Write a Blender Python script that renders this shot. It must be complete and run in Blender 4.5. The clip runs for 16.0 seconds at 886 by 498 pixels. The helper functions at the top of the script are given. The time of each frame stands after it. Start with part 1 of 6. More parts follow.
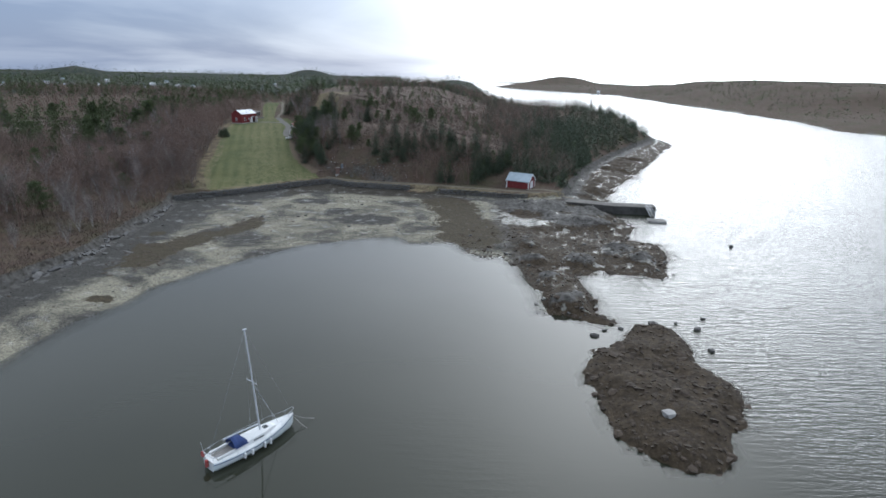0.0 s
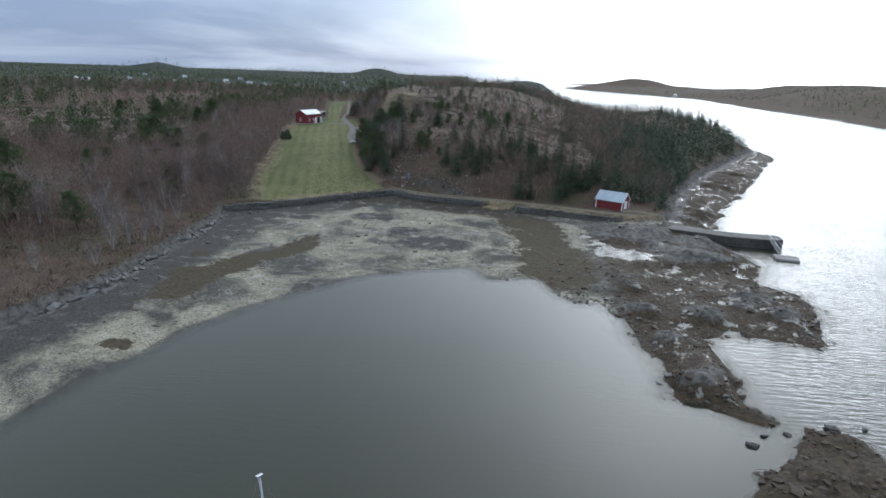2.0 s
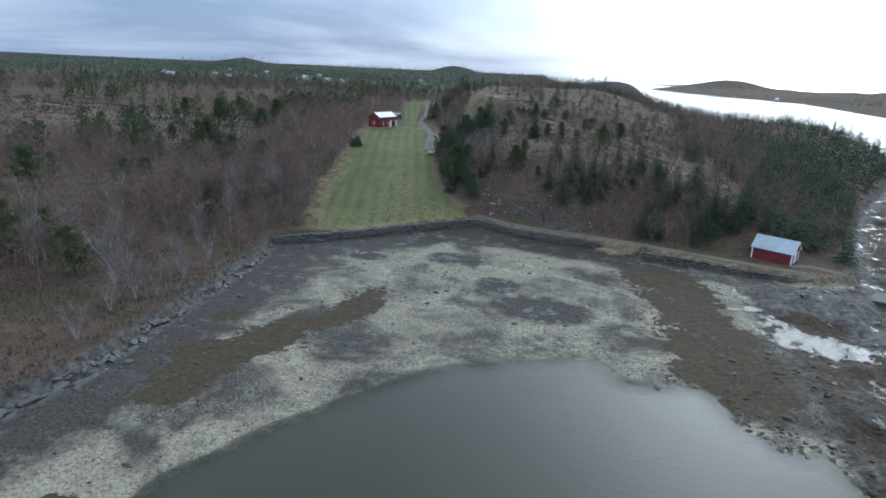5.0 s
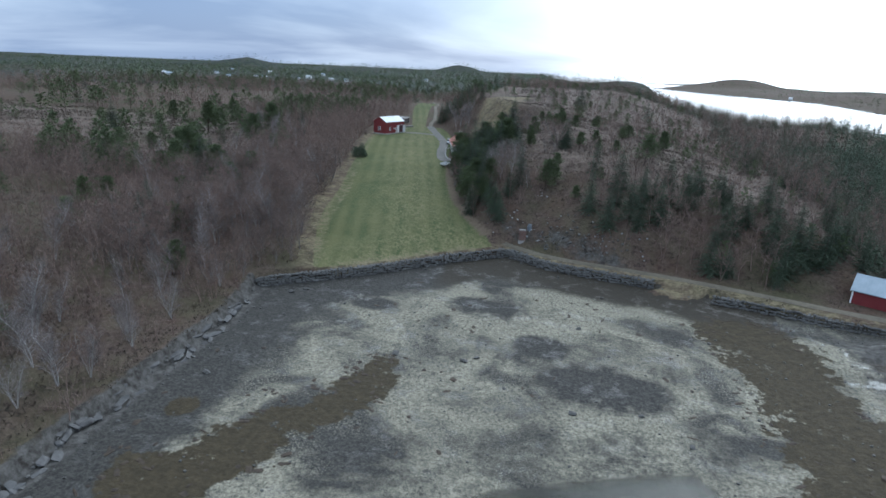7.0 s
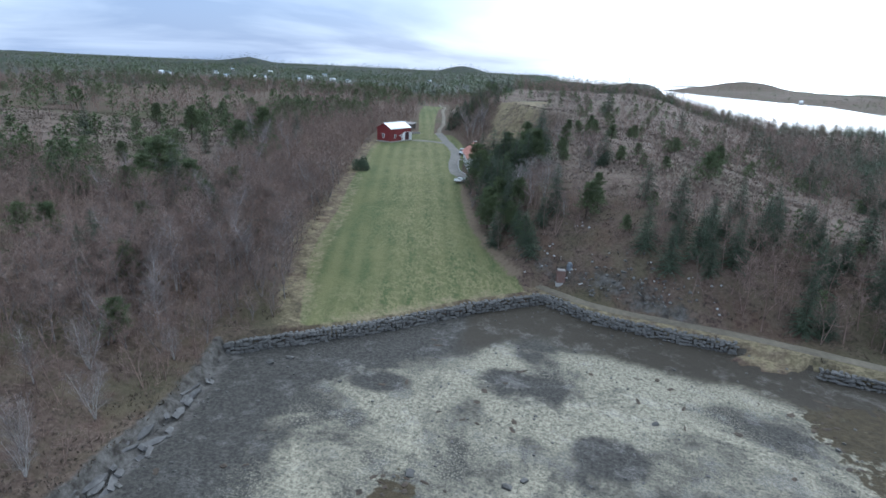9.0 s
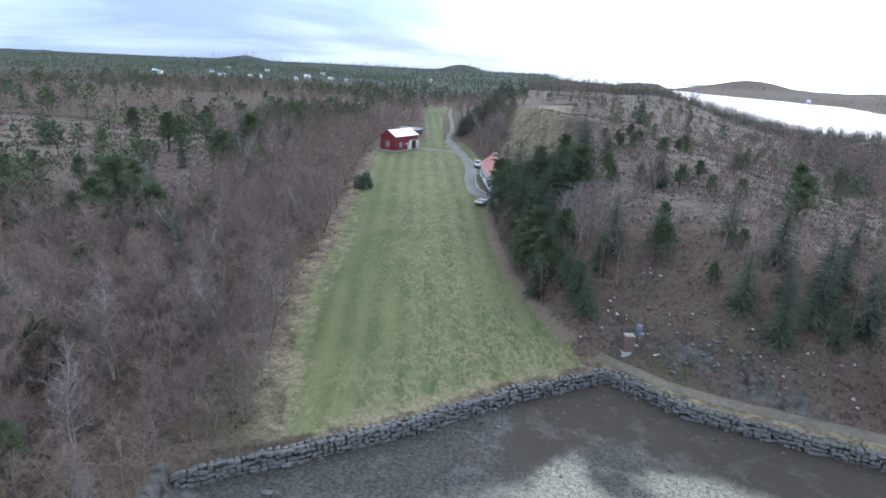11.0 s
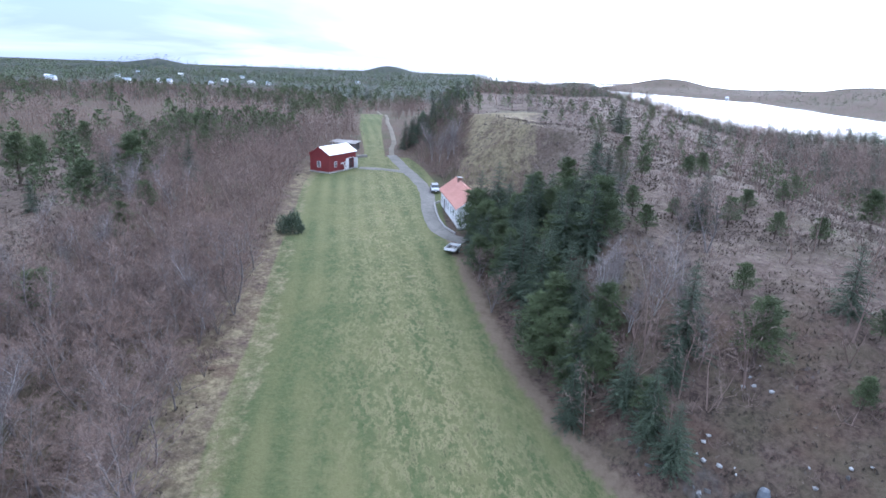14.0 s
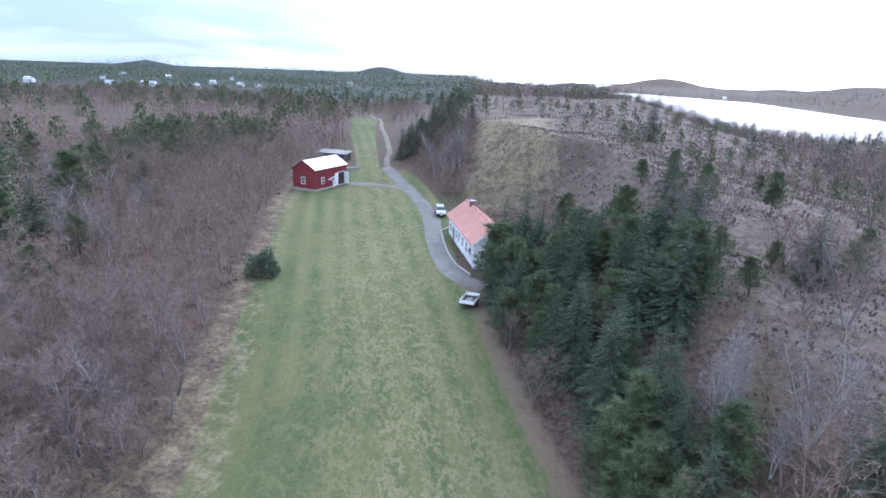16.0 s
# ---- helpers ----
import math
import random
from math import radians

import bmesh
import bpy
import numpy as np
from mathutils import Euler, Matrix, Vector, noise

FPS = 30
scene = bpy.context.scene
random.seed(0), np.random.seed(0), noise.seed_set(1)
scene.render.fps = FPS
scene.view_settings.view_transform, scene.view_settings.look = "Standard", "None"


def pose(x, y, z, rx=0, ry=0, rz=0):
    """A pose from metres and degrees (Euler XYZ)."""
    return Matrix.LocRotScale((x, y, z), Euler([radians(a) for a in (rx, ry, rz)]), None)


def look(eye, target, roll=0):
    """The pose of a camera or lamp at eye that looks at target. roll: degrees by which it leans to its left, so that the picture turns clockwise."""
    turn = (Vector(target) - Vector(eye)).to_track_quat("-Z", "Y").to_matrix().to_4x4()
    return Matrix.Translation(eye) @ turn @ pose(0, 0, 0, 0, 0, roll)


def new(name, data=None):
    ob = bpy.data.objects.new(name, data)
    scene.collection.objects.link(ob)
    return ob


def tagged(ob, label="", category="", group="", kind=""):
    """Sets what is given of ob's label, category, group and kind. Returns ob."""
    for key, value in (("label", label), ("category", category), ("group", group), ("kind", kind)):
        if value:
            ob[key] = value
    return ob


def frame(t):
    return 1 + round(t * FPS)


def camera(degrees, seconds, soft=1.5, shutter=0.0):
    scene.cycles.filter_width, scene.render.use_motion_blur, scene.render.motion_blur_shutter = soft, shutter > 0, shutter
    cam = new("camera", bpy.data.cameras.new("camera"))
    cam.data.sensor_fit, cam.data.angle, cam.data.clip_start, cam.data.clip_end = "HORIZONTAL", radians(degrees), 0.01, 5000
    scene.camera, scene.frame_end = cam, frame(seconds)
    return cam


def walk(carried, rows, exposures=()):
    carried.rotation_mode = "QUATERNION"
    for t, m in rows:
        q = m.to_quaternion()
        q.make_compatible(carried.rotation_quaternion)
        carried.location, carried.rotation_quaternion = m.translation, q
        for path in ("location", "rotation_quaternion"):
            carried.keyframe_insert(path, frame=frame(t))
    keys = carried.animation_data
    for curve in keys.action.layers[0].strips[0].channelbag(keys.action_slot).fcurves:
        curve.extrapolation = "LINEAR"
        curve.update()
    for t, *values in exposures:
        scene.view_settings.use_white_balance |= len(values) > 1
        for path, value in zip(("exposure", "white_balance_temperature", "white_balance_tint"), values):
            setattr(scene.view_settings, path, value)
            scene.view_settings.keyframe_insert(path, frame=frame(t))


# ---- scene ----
cam = camera(74.9, 16.0, 1.6)
PATH = [
    (0, (0.217, -1.024, 35.408), (0.212, 0.891, 34.832), 1.2),
    (0.5, (-0.976, 4.373, 35.428), (-1.038, 6.287, 34.852), 1.4),
    (1, (-2.197, 9.777, 35.463), (-2.324, 11.688, 34.885), 1.7),
    (1.5, (-3.435, 15.139, 35.524), (-3.6, 17.047, 34.944), 1.8),
    (2, (-4.652, 20.517, 35.624), (-4.86, 22.419, 35.042), 1.9),
    (2.5, (-6.011, 25.974, 35.758), (-6.264, 27.87, 35.174), 2.0),
    (3, (-7.665, 31.648, 35.865), (-7.969, 33.536, 35.278), 2.1),
    (3.5, (-9.585, 37.425, 35.934), (-9.94, 39.302, 35.344), 2.2),
    (4, (-11.464, 42.854, 35.968), (-11.869, 44.721, 35.374), 2.4),
    (6.5, (-21.886, 69.954, 36.096), (-22.335, 71.809, 35.497), 2.6),
    (7, (-24.12, 75.329, 36.069), (-24.572, 77.183, 35.469), 2.5),
    (7.5, (-26.226, 80.576, 36.055), (-26.68, 82.43, 35.455), 2.5),
    (8, (-28.319, 85.857, 36.061), (-28.775, 87.711, 35.463), 2.6),
    (8.5, (-30.49, 91.208, 36.073), (-30.947, 93.061, 35.475), 2.7),
    (9, (-32.782, 96.593, 36.069), (-33.238, 98.446, 35.471), 2.8),
    (11.5, (-44.926, 123.47, 36.35), (-45.376, 125.323, 35.747), 2.8),
    (12, (-47.043, 128.661, 36.308), (-47.491, 130.515, 35.705), 2.7),
    (12.5, (-48.983, 133.748, 36.245), (-49.316, 135.628, 35.649), 2.5),
    (13, (-50.869, 138.848, 36.193), (-51.129, 140.741, 35.601), 2.2),
    (13.5, (-52.682, 143.897, 36.152), (-52.923, 145.793, 35.561), 2.2),
    (14, (-54.44, 148.949, 36.102), (-54.668, 150.846, 35.513), 2.2),
    (14.5, (-55.975, 154.075, 36.022), (-56.194, 155.975, 35.435), 2.2),
    (15, (-57.326, 159.183, 35.956), (-57.538, 161.083, 35.369), 2.1),
    (15.5, (-58.545, 164.341, 35.934), (-58.754, 166.242, 35.348), 2.0),
    (16, (-59.624, 169.581, 35.928), (-59.831, 171.482, 35.342), 2.0),
]
walk(cam, [(t, look(eye, target, roll)) for t, eye, target, roll in PATH],
     [(0.0, 0.02, 5700, 9), (4.0, 0.17, 5400, 7), (6.5, 0.18, 5300, 6), (9.0, 0.56, 5300, 7), (11.5, 0.94, 5200, 12), (12.5, 1.1, 5150, 14), (16.0, 1.2, 5080, 17)])

# ---- sky, sun ----
SUN_AZ, SUN_EL = radians(18.0), radians(33.0)     # azimuth from +y towards +x
SUN_DIR = Vector((math.sin(SUN_AZ) * math.cos(SUN_EL), math.cos(SUN_AZ) * math.cos(SUN_EL), math.sin(SUN_EL)))


def make_world():
    w = bpy.data.worlds.new("world")
    scene.world = w
    w.use_nodes = True
    nt = w.node_tree
    nt.nodes.clear()
    n, l = nt.nodes.new, nt.links.new

    def math_node(op, a, b=None):
        m = n("ShaderNodeMath")
        m.operation = op
        for i, v in enumerate((a, b)):
            if v is None:
                continue
            if isinstance(v, (int, float)):
                m.inputs[i].default_value = v
            else:
                l(v, m.inputs[i])
        return m.outputs[0]

    tc = n("ShaderNodeTexCoord").outputs["Generated"]
    sep = n("ShaderNodeSeparateXYZ")
    l(tc, sep.inputs[0])
    up = math_node("MAXIMUM", sep.outputs[2], 0.0)
    den = math_node("ADD", up, 0.12)
    comb = n("ShaderNodeCombineXYZ")
    l(math_node("DIVIDE", sep.outputs[0], den), comb.inputs[0])
    l(math_node("DIVIDE", sep.outputs[1], den), comb.inputs[1])
    cloud = n("ShaderNodeTexNoise")
    cloud.inputs["Scale"].default_value = 0.33
    cloud.inputs["Detail"].default_value = 7
    cloud.inputs["Roughness"].default_value = 0.5
    cloud.inputs["Distortion"].default_value = 0.55
    l(comb.outputs[0], cloud.inputs["Vector"])
    ramp = n("ShaderNodeValToRGB")
    ramp.color_ramp.elements[0].position, ramp.color_ramp.elements[0].color = 0.40, (0.25, 0.305, 0.425, 1)
    ramp.color_ramp.elements[1].position, ramp.color_ramp.elements[1].color = 0.62, (0.54, 0.58, 0.65, 1)
    l(cloud.outputs[0], ramp.inputs[0])
    high = n("ShaderNodeMapRange")
    high.interpolation_type = "SMOOTHSTEP"
    high.inputs["From Min"].default_value, high.inputs["From Max"].default_value = 0.10, 0.50
    l(up, high.inputs["Value"])
    over = n("ShaderNodeMixRGB")
    over.blend_type = "MIX"
    l(high.outputs[0], over.inputs[0])
    l(ramp.outputs[0], over.inputs[1])
    deck = n("ShaderNodeValToRGB")
    deck.color_ramp.elements[0].position, deck.color_ramp.elements[0].color = 0.35, (0.72, 0.76, 0.79, 1)
    deck.color_ramp.elements[1].position, deck.color_ramp.elements[1].color = 0.65, (1.05, 1.08, 1.10, 1)
    l(cloud.outputs[0], deck.inputs[0])
    l(deck.outputs[0], over.inputs[2])
    sky = n("ShaderNodeTexSky")
    sky.sky_type, sky.sun_disc = "NISHITA", False
    sky.sun_elevation, sky.sun_rotation = SUN_EL, SUN_AZ
    sky.air_density, sky.dust_density = 1.0, 2.0
    skyscale = n("ShaderNodeVectorMath")
    skyscale.operation = "SCALE"
    l(sky.outputs[0], skyscale.inputs[0])
    skyscale.inputs["Scale"].default_value = 0.02
    add = n("ShaderNodeVectorMath")
    add.operation = "ADD"
    l(over.outputs[0], add.inputs[0])
    l(skyscale.outputs[0], add.inputs[1])
    # thin bright cloud round the sun
    dot = n("ShaderNodeVectorMath")
    dot.operation = "DOT_PRODUCT"
    l(tc, dot.inputs[0])
    dot.inputs[1].default_value = SUN_DIR
    pos = math_node("MAXIMUM", dot.outputs["Value"], 0.0)
    edge = math_node("ADD", math_node("MULTIPLY", cloud.outputs[0], 0.9), 0.55)
    wide = math_node("MULTIPLY", math_node("MULTIPLY", math_node("POWER", pos, 11.0), 1.9), edge)
    core = math_node("MULTIPLY", math_node("POWER", pos, 60.0), 1.5)
    low = n("ShaderNodeVectorMath")           # bright haze on the horizon below the sun
    low.operation = "DOT_PRODUCT"
    l(tc, low.inputs[0])
    low.inputs[1].default_value = (math.sin(radians(25)), math.cos(radians(25)), 0.10)
    haze = math_node("MULTIPLY", math_node("POWER", math_node("MAXIMUM", low.outputs["Value"], 0.0), 22.0), 4.2)
    glow = n("ShaderNodeVectorMath")
    glow.operation = "SCALE"
    glow.inputs[0].default_value = (1.0, 0.97, 0.9)
    l(math_node("ADD", math_node("ADD", wide, core), haze), glow.inputs["Scale"])
    total = n("ShaderNodeVectorMath")
    total.operation = "ADD"
    l(add.outputs[0], total.inputs[0])
    l(glow.outputs[0], total.inputs[1])
    bg = n("ShaderNodeBackground")
    bg.inputs["Strength"].default_value = 0.95
    l(total.outputs[0], bg.inputs["Color"])
    out = n("ShaderNodeOutputWorld")
    l(bg.outputs[0], out.inputs["Surface"])


make_world()
sun_data = bpy.data.lights.new("sun", "SUN")
sun_data.energy, sun_data.angle, sun_data.color = 0.5, radians(130), (1.0, 0.93, 0.82)
sun = new("sun", sun_data)
sun.matrix_world = look(SUN_DIR * 100, (0, 0, 0))


# ---- materials ----
class Nodes:
    """Small helper that builds one node material."""

    def __init__(self, name):
        self.mat = bpy.data.materials.new(name)
        self.mat.use_nodes = True
        self.nt = self.mat.node_tree
        self.b = self.nt.nodes["Principled BSDF"]
        self.geo = None

    def node(self, kind):
        return self.nt.nodes.new("ShaderNode" + kind)

    def link(self, a, b):
        self.nt.links.new(a, b)

    def position(self):
        if self.geo is None:
            self.geo = self.node("NewGeometry").outputs["Position"]
        return self.geo

    def noise(self, scale, detail=4, rough=0.55, stretch=None, distortion=0.0, obj=False):
        t = self.node("TexNoise")
        t.inputs["Scale"].default_value, t.inputs["Detail"].default_value = scale, detail
        t.inputs["Roughness"].default_value, t.inputs["Distortion"].default_value = rough, distortion
        src = self.node("TexCoord").outputs["Object"] if obj else self.position()
        if stretch:
            m = self.node("Mapping")
            m.inputs["Scale"].default_value = stretch
            self.link(src, m.inputs["Vector"])
            src = m.outputs[0]
        self.link(src, t.inputs["Vector"])
        return t.outputs[0]

    def ramp(self, fac, *stops):
        r = self.node("ValToRGB")
        els = r.color_ramp.elements
        while len(els) < len(stops):
            els.new(0.5)
        for e, (p, c) in zip(els, stops):
            e.position = p
            e.color = (*c, 1) if not isinstance(c, (int, float)) else (c, c, c, 1)
        self.link(fac, r.inputs[0])
        return r.outputs[0]

    def mix(self, fac, a, b, mode="MIX"):
        m = self.node("MixRGB")
        m.blend_type = mode
        for i, v in enumerate((fac, a, b)):
            if isinstance(v, (int, float)):
                m.inputs[i].default_value = v if i == 0 else (v, v, v, 1)
            elif isinstance(v, tuple):
                m.inputs[i].default_value = (*v, 1)
            else:
                self.link(v, m.inputs[i])
        return m.outputs[0]

    def math(self, op, a, b=0.0, clamp=False):
        m = self.node("Math")
        m.operation, m.use_clamp = op, clamp
        for i, v in enumerate((a, b)):
            if isinstance(v, (int, float)):
                m.inputs[i].default_value = v
            else:
                self.link(v, m.inputs[i])
        return m.outputs[0]

    def attr(self, name):
        a = self.node("Attribute")
        a.attribute_name = name
        return a.outputs["Fac"]

    def color(self, v):
        if isinstance(v, tuple):
            self.b.inputs["Base Color"].default_value = (*v, 1)
        else:
            self.link(v, self.b.inputs["Base Color"])
        return self

    def rough(self, v, metal=0.0):
        if isinstance(v, (int, float)):
            self.b.inputs["Roughness"].default_value = v
        else:
            self.link(v, self.b.inputs["Roughness"])
        self.b.inputs["Metallic"].default_value = metal
        return self

    def bump(self, h, strength=0.5, dist=0.05):
        bp = self.node("Bump")
        bp.inputs["Strength"].default_value, bp.inputs["Distance"].default_value = strength, dist
        self.link(h, bp.inputs["Height"])
        self.link(bp.outputs[0], self.b.inputs["Normal"])
        return self


def simple(name, a, b, rough=0.7, scale=3.0, bump=0.2, dist=0.01, metal=0.0, stretch=None):
    """Two tones mixed by fine and coarse noise."""
    k = Nodes(name)
    f = k.noise(scale, 6, 0.65, stretch, obj=True)
    g = k.noise(scale * 0.17, 3, obj=True)
    c = k.mix(k.ramp(f, (0.35, 0.0), (0.68, 1.0)), a, b)
    c = k.mix(0.35, c, k.ramp(g, (0.3, tuple(v * 0.7 for v in a)), (0.7, tuple(min(1, v * 1.2) for v in b))))
    k.color(c).rough(rough, metal)
    if bump:
        k.bump(f, bump, dist)
    return k.mat


def ground_material():
    k = Nodes("ground_cover")
    fine, mid, big = k.noise(2.2, 6, 0.7), k.noise(0.35, 5, 0.6), k.noise(0.045, 4, 0.55)
    wob = k.math("SUBTRACT", k.noise(0.6, 5, 0.65), 0.5)
    wob2 = k.math("SUBTRACT", k.noise(0.14, 4, 0.6), 0.5)

    def zone(name, amount=1.0, sharp=0.12, extra=0.0):
        v = k.math("ADD", k.attr(name), k.math("MULTIPLY", wob, amount))
        if extra:
            v = k.math("ADD", v, k.math("MULTIPLY", wob2, extra))
        return k.ramp(v, (0.5 - sharp, 0.0), (0.5 + sharp, 1.0))

    # heath and woodland floor: brown heather, dead bracken, moss, dull grass
    heath = k.mix(k.ramp(fine, (0.32, 0.0), (0.7, 1.0)), (0.048, 0.034, 0.028), (0.138, 0.102, 0.082))
    clod = k.noise(1.1, 5, 0.7)
    heath = k.mix(k.ramp(clod, (0.52, 0.0), (0.62, 0.7)), heath, (0.130, 0.102, 0.080))
    heath = k.mix(k.ramp(clod, (0.36, 0.8), (0.45, 0.0)), heath, (0.034, 0.026, 0.022))
    heath = k.mix(k.ramp(mid, (0.44, 0.0), (0.64, 0.55)), heath, (0.105, 0.090, 0.058))
    heath = k.mix(k.ramp(k.noise(0.16, 4, 0.65), (0.50, 0.0), (0.64, 0.5)), heath, k.mix(fine, (0.050, 0.031, 0.023), (0.125, 0.080, 0.056)))
    heath = k.mix(k.ramp(big, (0.5, 0.0), (0.68, 0.75)), heath, k.mix(fine, (0.040, 0.045, 0.022), (0.085, 0.085, 0.045)))
    # mown meadow: stripes along the valley, moss and straw
    stripe = k.node("TexWave")
    stripe.wave_type, stripe.bands_direction = "BANDS", "X"
    stripe.inputs["Scale"].default_value, stripe.inputs["Distortion"].default_value = 0.09, 1.2
    stripe.inputs["Detail"].default_value, stripe.inputs["Detail Scale"].default_value = 2, 0.25
    mp = k.node("Mapping")
    mp.inputs["Rotation"].default_value = (0, 0, radians(-17))
    k.link(k.position(), mp.inputs["Vector"])
    k.link(mp.outputs[0], stripe.inputs["Vector"])
    grass = k.mix(k.ramp(fine, (0.3, 0.0), (0.72, 1.0)), (0.051, 0.070, 0.028), (0.100, 0.116, 0.053))
    grass = k.mix(k.math("MULTIPLY", k.math("MULTIPLY", stripe.outputs["Fac"], k.ramp(big, (0.35, 0.2), (0.65, 1.0))), 0.65), grass, (0.160, 0.152, 0.074))
    mq = k.node("Mapping")
    mq.inputs["Scale"].default_value = (1.0, 0.5, 1.0)
    k.link(mp.outputs[0], mq.inputs["Vector"])

    def streak(scale):
        t = k.node("TexNoise")
        t.inputs["Scale"].default_value, t.inputs["Detail"].default_value, t.inputs["Roughness"].default_value = scale, 6, 0.72
        k.link(mq.outputs[0], t.inputs["Vector"])
        return t.outputs[0]

    grass = k.mix(k.ramp(streak(0.16), (0.44, 0.0), (0.66, 0.5)), grass, (0.142, 0.136, 0.062))
    tuft = streak(1.7)
    grass = k.mix(k.math("MULTIPLY", k.ramp(tuft, (0.46, 0.0), (0.58, 1.0)), k.math("MULTIPLY", k.math("ADD", k.math("MULTIPLY", k.attr("moss"), 1.0), 0.04), k.ramp(streak(0.5), (0.36, 0.15), (0.54, 1.0)))), grass, (0.215, 0.190, 0.105))
    grass = k.mix(k.math("MULTIPLY", k.ramp(streak(1.7), (0.55, 0.0), (0.62, 1.0)), k.math("MULTIPLY", k.attr("moss"), 0.65)), grass, (0.036, 0.050, 0.020))
    straw = k.mix(k.ramp(fine, (0.35, 0.0), (0.68, 1.0)), (0.13, 0.11, 0.066), (0.29, 0.245, 0.155))
    dirt = k.mix(fine, (0.11, 0.085, 0.06), (0.19, 0.15, 0.11))
    # tidal flat: pale sand and shell, grey shingle, dark mud
    sand = k.mix(k.ramp(k.noise(2.8, 8, 0.8), (0.39, 0.0), (0.61, 1.0)), (0.085, 0.080, 0.063), (0.350, 0.322, 0.240))
    mud = k.mix(k.ramp(k.noise(3.0, 8, 0.8), (0.4, 0.0), (0.64, 1.0)), (0.020, 0.019, 0.017), (0.086, 0.081, 0.071))
    flat = k.mix(k.ramp(k.math("ADD", k.noise(0.075, 4, 0.6, (1, 1, 1), 0.6), k.math("MULTIPLY", wob, 0.22)), (0.41, 0.0), (0.54, 1.0)), mud, sand)
    shell = k.noise(5.5, 4, 0.7)
    flat = k.mix(k.math("MULTIPLY", k.ramp(shell, (0.50, 0.0), (0.62, 0.6)), k.ramp(k.noise(0.11, 3), (0.42, 0.1), (0.58, 1.0))), flat, (0.37, 0.345, 0.262))
    flat = k.mix(k.ramp(k.noise(1.9, 4, 0.6), (0.34, 0.7), (0.41, 0.0)), flat, (0.045, 0.043, 0.036))
    flat = k.mix(zone("mud", 1.0, 0.2, 0.9), flat, mud)
    rock = k.mix(k.ramp(k.noise(0.9, 8, 0.7), (0.38, 0.0), (0.64, 1.0)), (0.034, 0.030, 0.026), (0.128, 0.122, 0.112))
    weed = k.mix(k.ramp(k.noise(1.3, 8, 0.75), (0.36, 0.0), (0.66, 1.0)), (0.018, 0.013, 0.008), (0.074, 0.054, 0.032))
    rock = k.mix(zone("weed", 1.0, 0.15, 0.6), rock, weed)
    flat = k.mix(zone("brown", 0.5, 0.2, 0.5), flat, k.mix(fine, (0.025, 0.021, 0.016), (0.058, 0.049, 0.035)))
    flat = k.mix(zone("algae", 1.8, 0.06, 0.9), flat, k.mix(0.32, weed, (0.056, 0.048, 0.020)))
    c = k.mix(zone("field", 0.5), heath, grass)
    c = k.mix(zone("moor", 0.9, 0.3, 0.7), c, k.mix(k.ramp(clod, (0.35, 0.0), (0.65, 1.0)), (0.090, 0.070, 0.060), (0.205, 0.165, 0.138)))
    c = k.mix(zone("wood", 0.3), c, k.mix(k.ramp(big, (0.35, 0.0), (0.65, 1.0)), (0.030, 0.041, 0.033), (0.060, 0.062, 0.049)))
    c = k.mix(zone("straw", 1.6, 0.25, 0.8), c, straw)
    c = k.mix(zone("dirt", 1.1, 0.25), c, dirt)
    c = k.mix(zone("tidal", 0.12, 0.05), c, flat)
    c = k.mix(zone("rock", 0.8, 0.1, 0.5), c, rock)
    pool = k.attr("pool")
    pools = k.math("MULTIPLY", k.ramp(k.math("ADD", k.noise(0.38, 7, 0.74), k.math("MULTIPLY", pool, 0.3)), (0.88, 0.0), (0.90, 1.0)), k.ramp(pool, (0.3, 0.0), (0.6, 1.0)))
    c = k.mix(pools, c, (0.16, 0.155, 0.13))
    k.color(c)
    wet = k.mix(zone("tidal", 0.1), 0.92, k.ramp(k.noise(0.30, 6, 0.7), (0.36, 0.28), (0.47, 0.85)))
    wet = k.mix(zone("rock", 0.3), wet, k.ramp(k.noise(0.55, 6, 0.7), (0.33, 0.25), (0.42, 0.88)))
    wet = k.mix(zone("weed", 0.3), wet, 0.9)
    wet = k.mix(zone("algae", 0.5), wet, 0.85)
    wet = k.mix(pools, wet, 0.10)
    k.rough(wet)
    k.link(k.mix(pools, k.mix(zone("tidal", 0.1), 0.08, 0.3), 0.6), k.b.inputs["Specular IOR Level"])
    k.bump(k.mix(0.5, fine, mid), 0.9, 0.35)
    return k.mat


def water_material():
    k = Nodes("sea_water")
    k.color(k.mix(k.noise(0.03, 3), (0.020, 0.022, 0.015), (0.033, 0.035, 0.022)))
    k.rough(k.ramp(k.attr("open"), (0.0, 0.035), (1.0, 0.06)))
    k.b.inputs["IOR"].default_value = 1.33
    dep = k.attr("depth")
    k.link(k.ramp(dep, (0.0, 0.3), (0.5, 0.8), (1.0, 1.0)), k.b.inputs["Alpha"])
    ripple = k.noise(1.0, 3, 0.5, (0.26, 1.55, 1), 0.35)
    small = k.noise(2.2, 3, 0.5, (0.6, 1.3, 1))
    h = k.mix(0.35, ripple, small)
    h = k.math("MULTIPLY", h, k.math("ADD", k.math("MULTIPLY", k.attr("open"), 1.0), k.ramp(k.noise(0.035, 3), (0.44, 0.01), (0.62, 0.16))))
    k.bump(h, 1.0, 0.21)
    return k.mat


# ---- numpy helpers: value noise, distances, meshes ----
def hash2(ix, iy, seed):
    v = np.sin(ix * 127.1 + iy * 311.7 + seed * 74.7) * 43758.5453
    return v - np.floor(v)


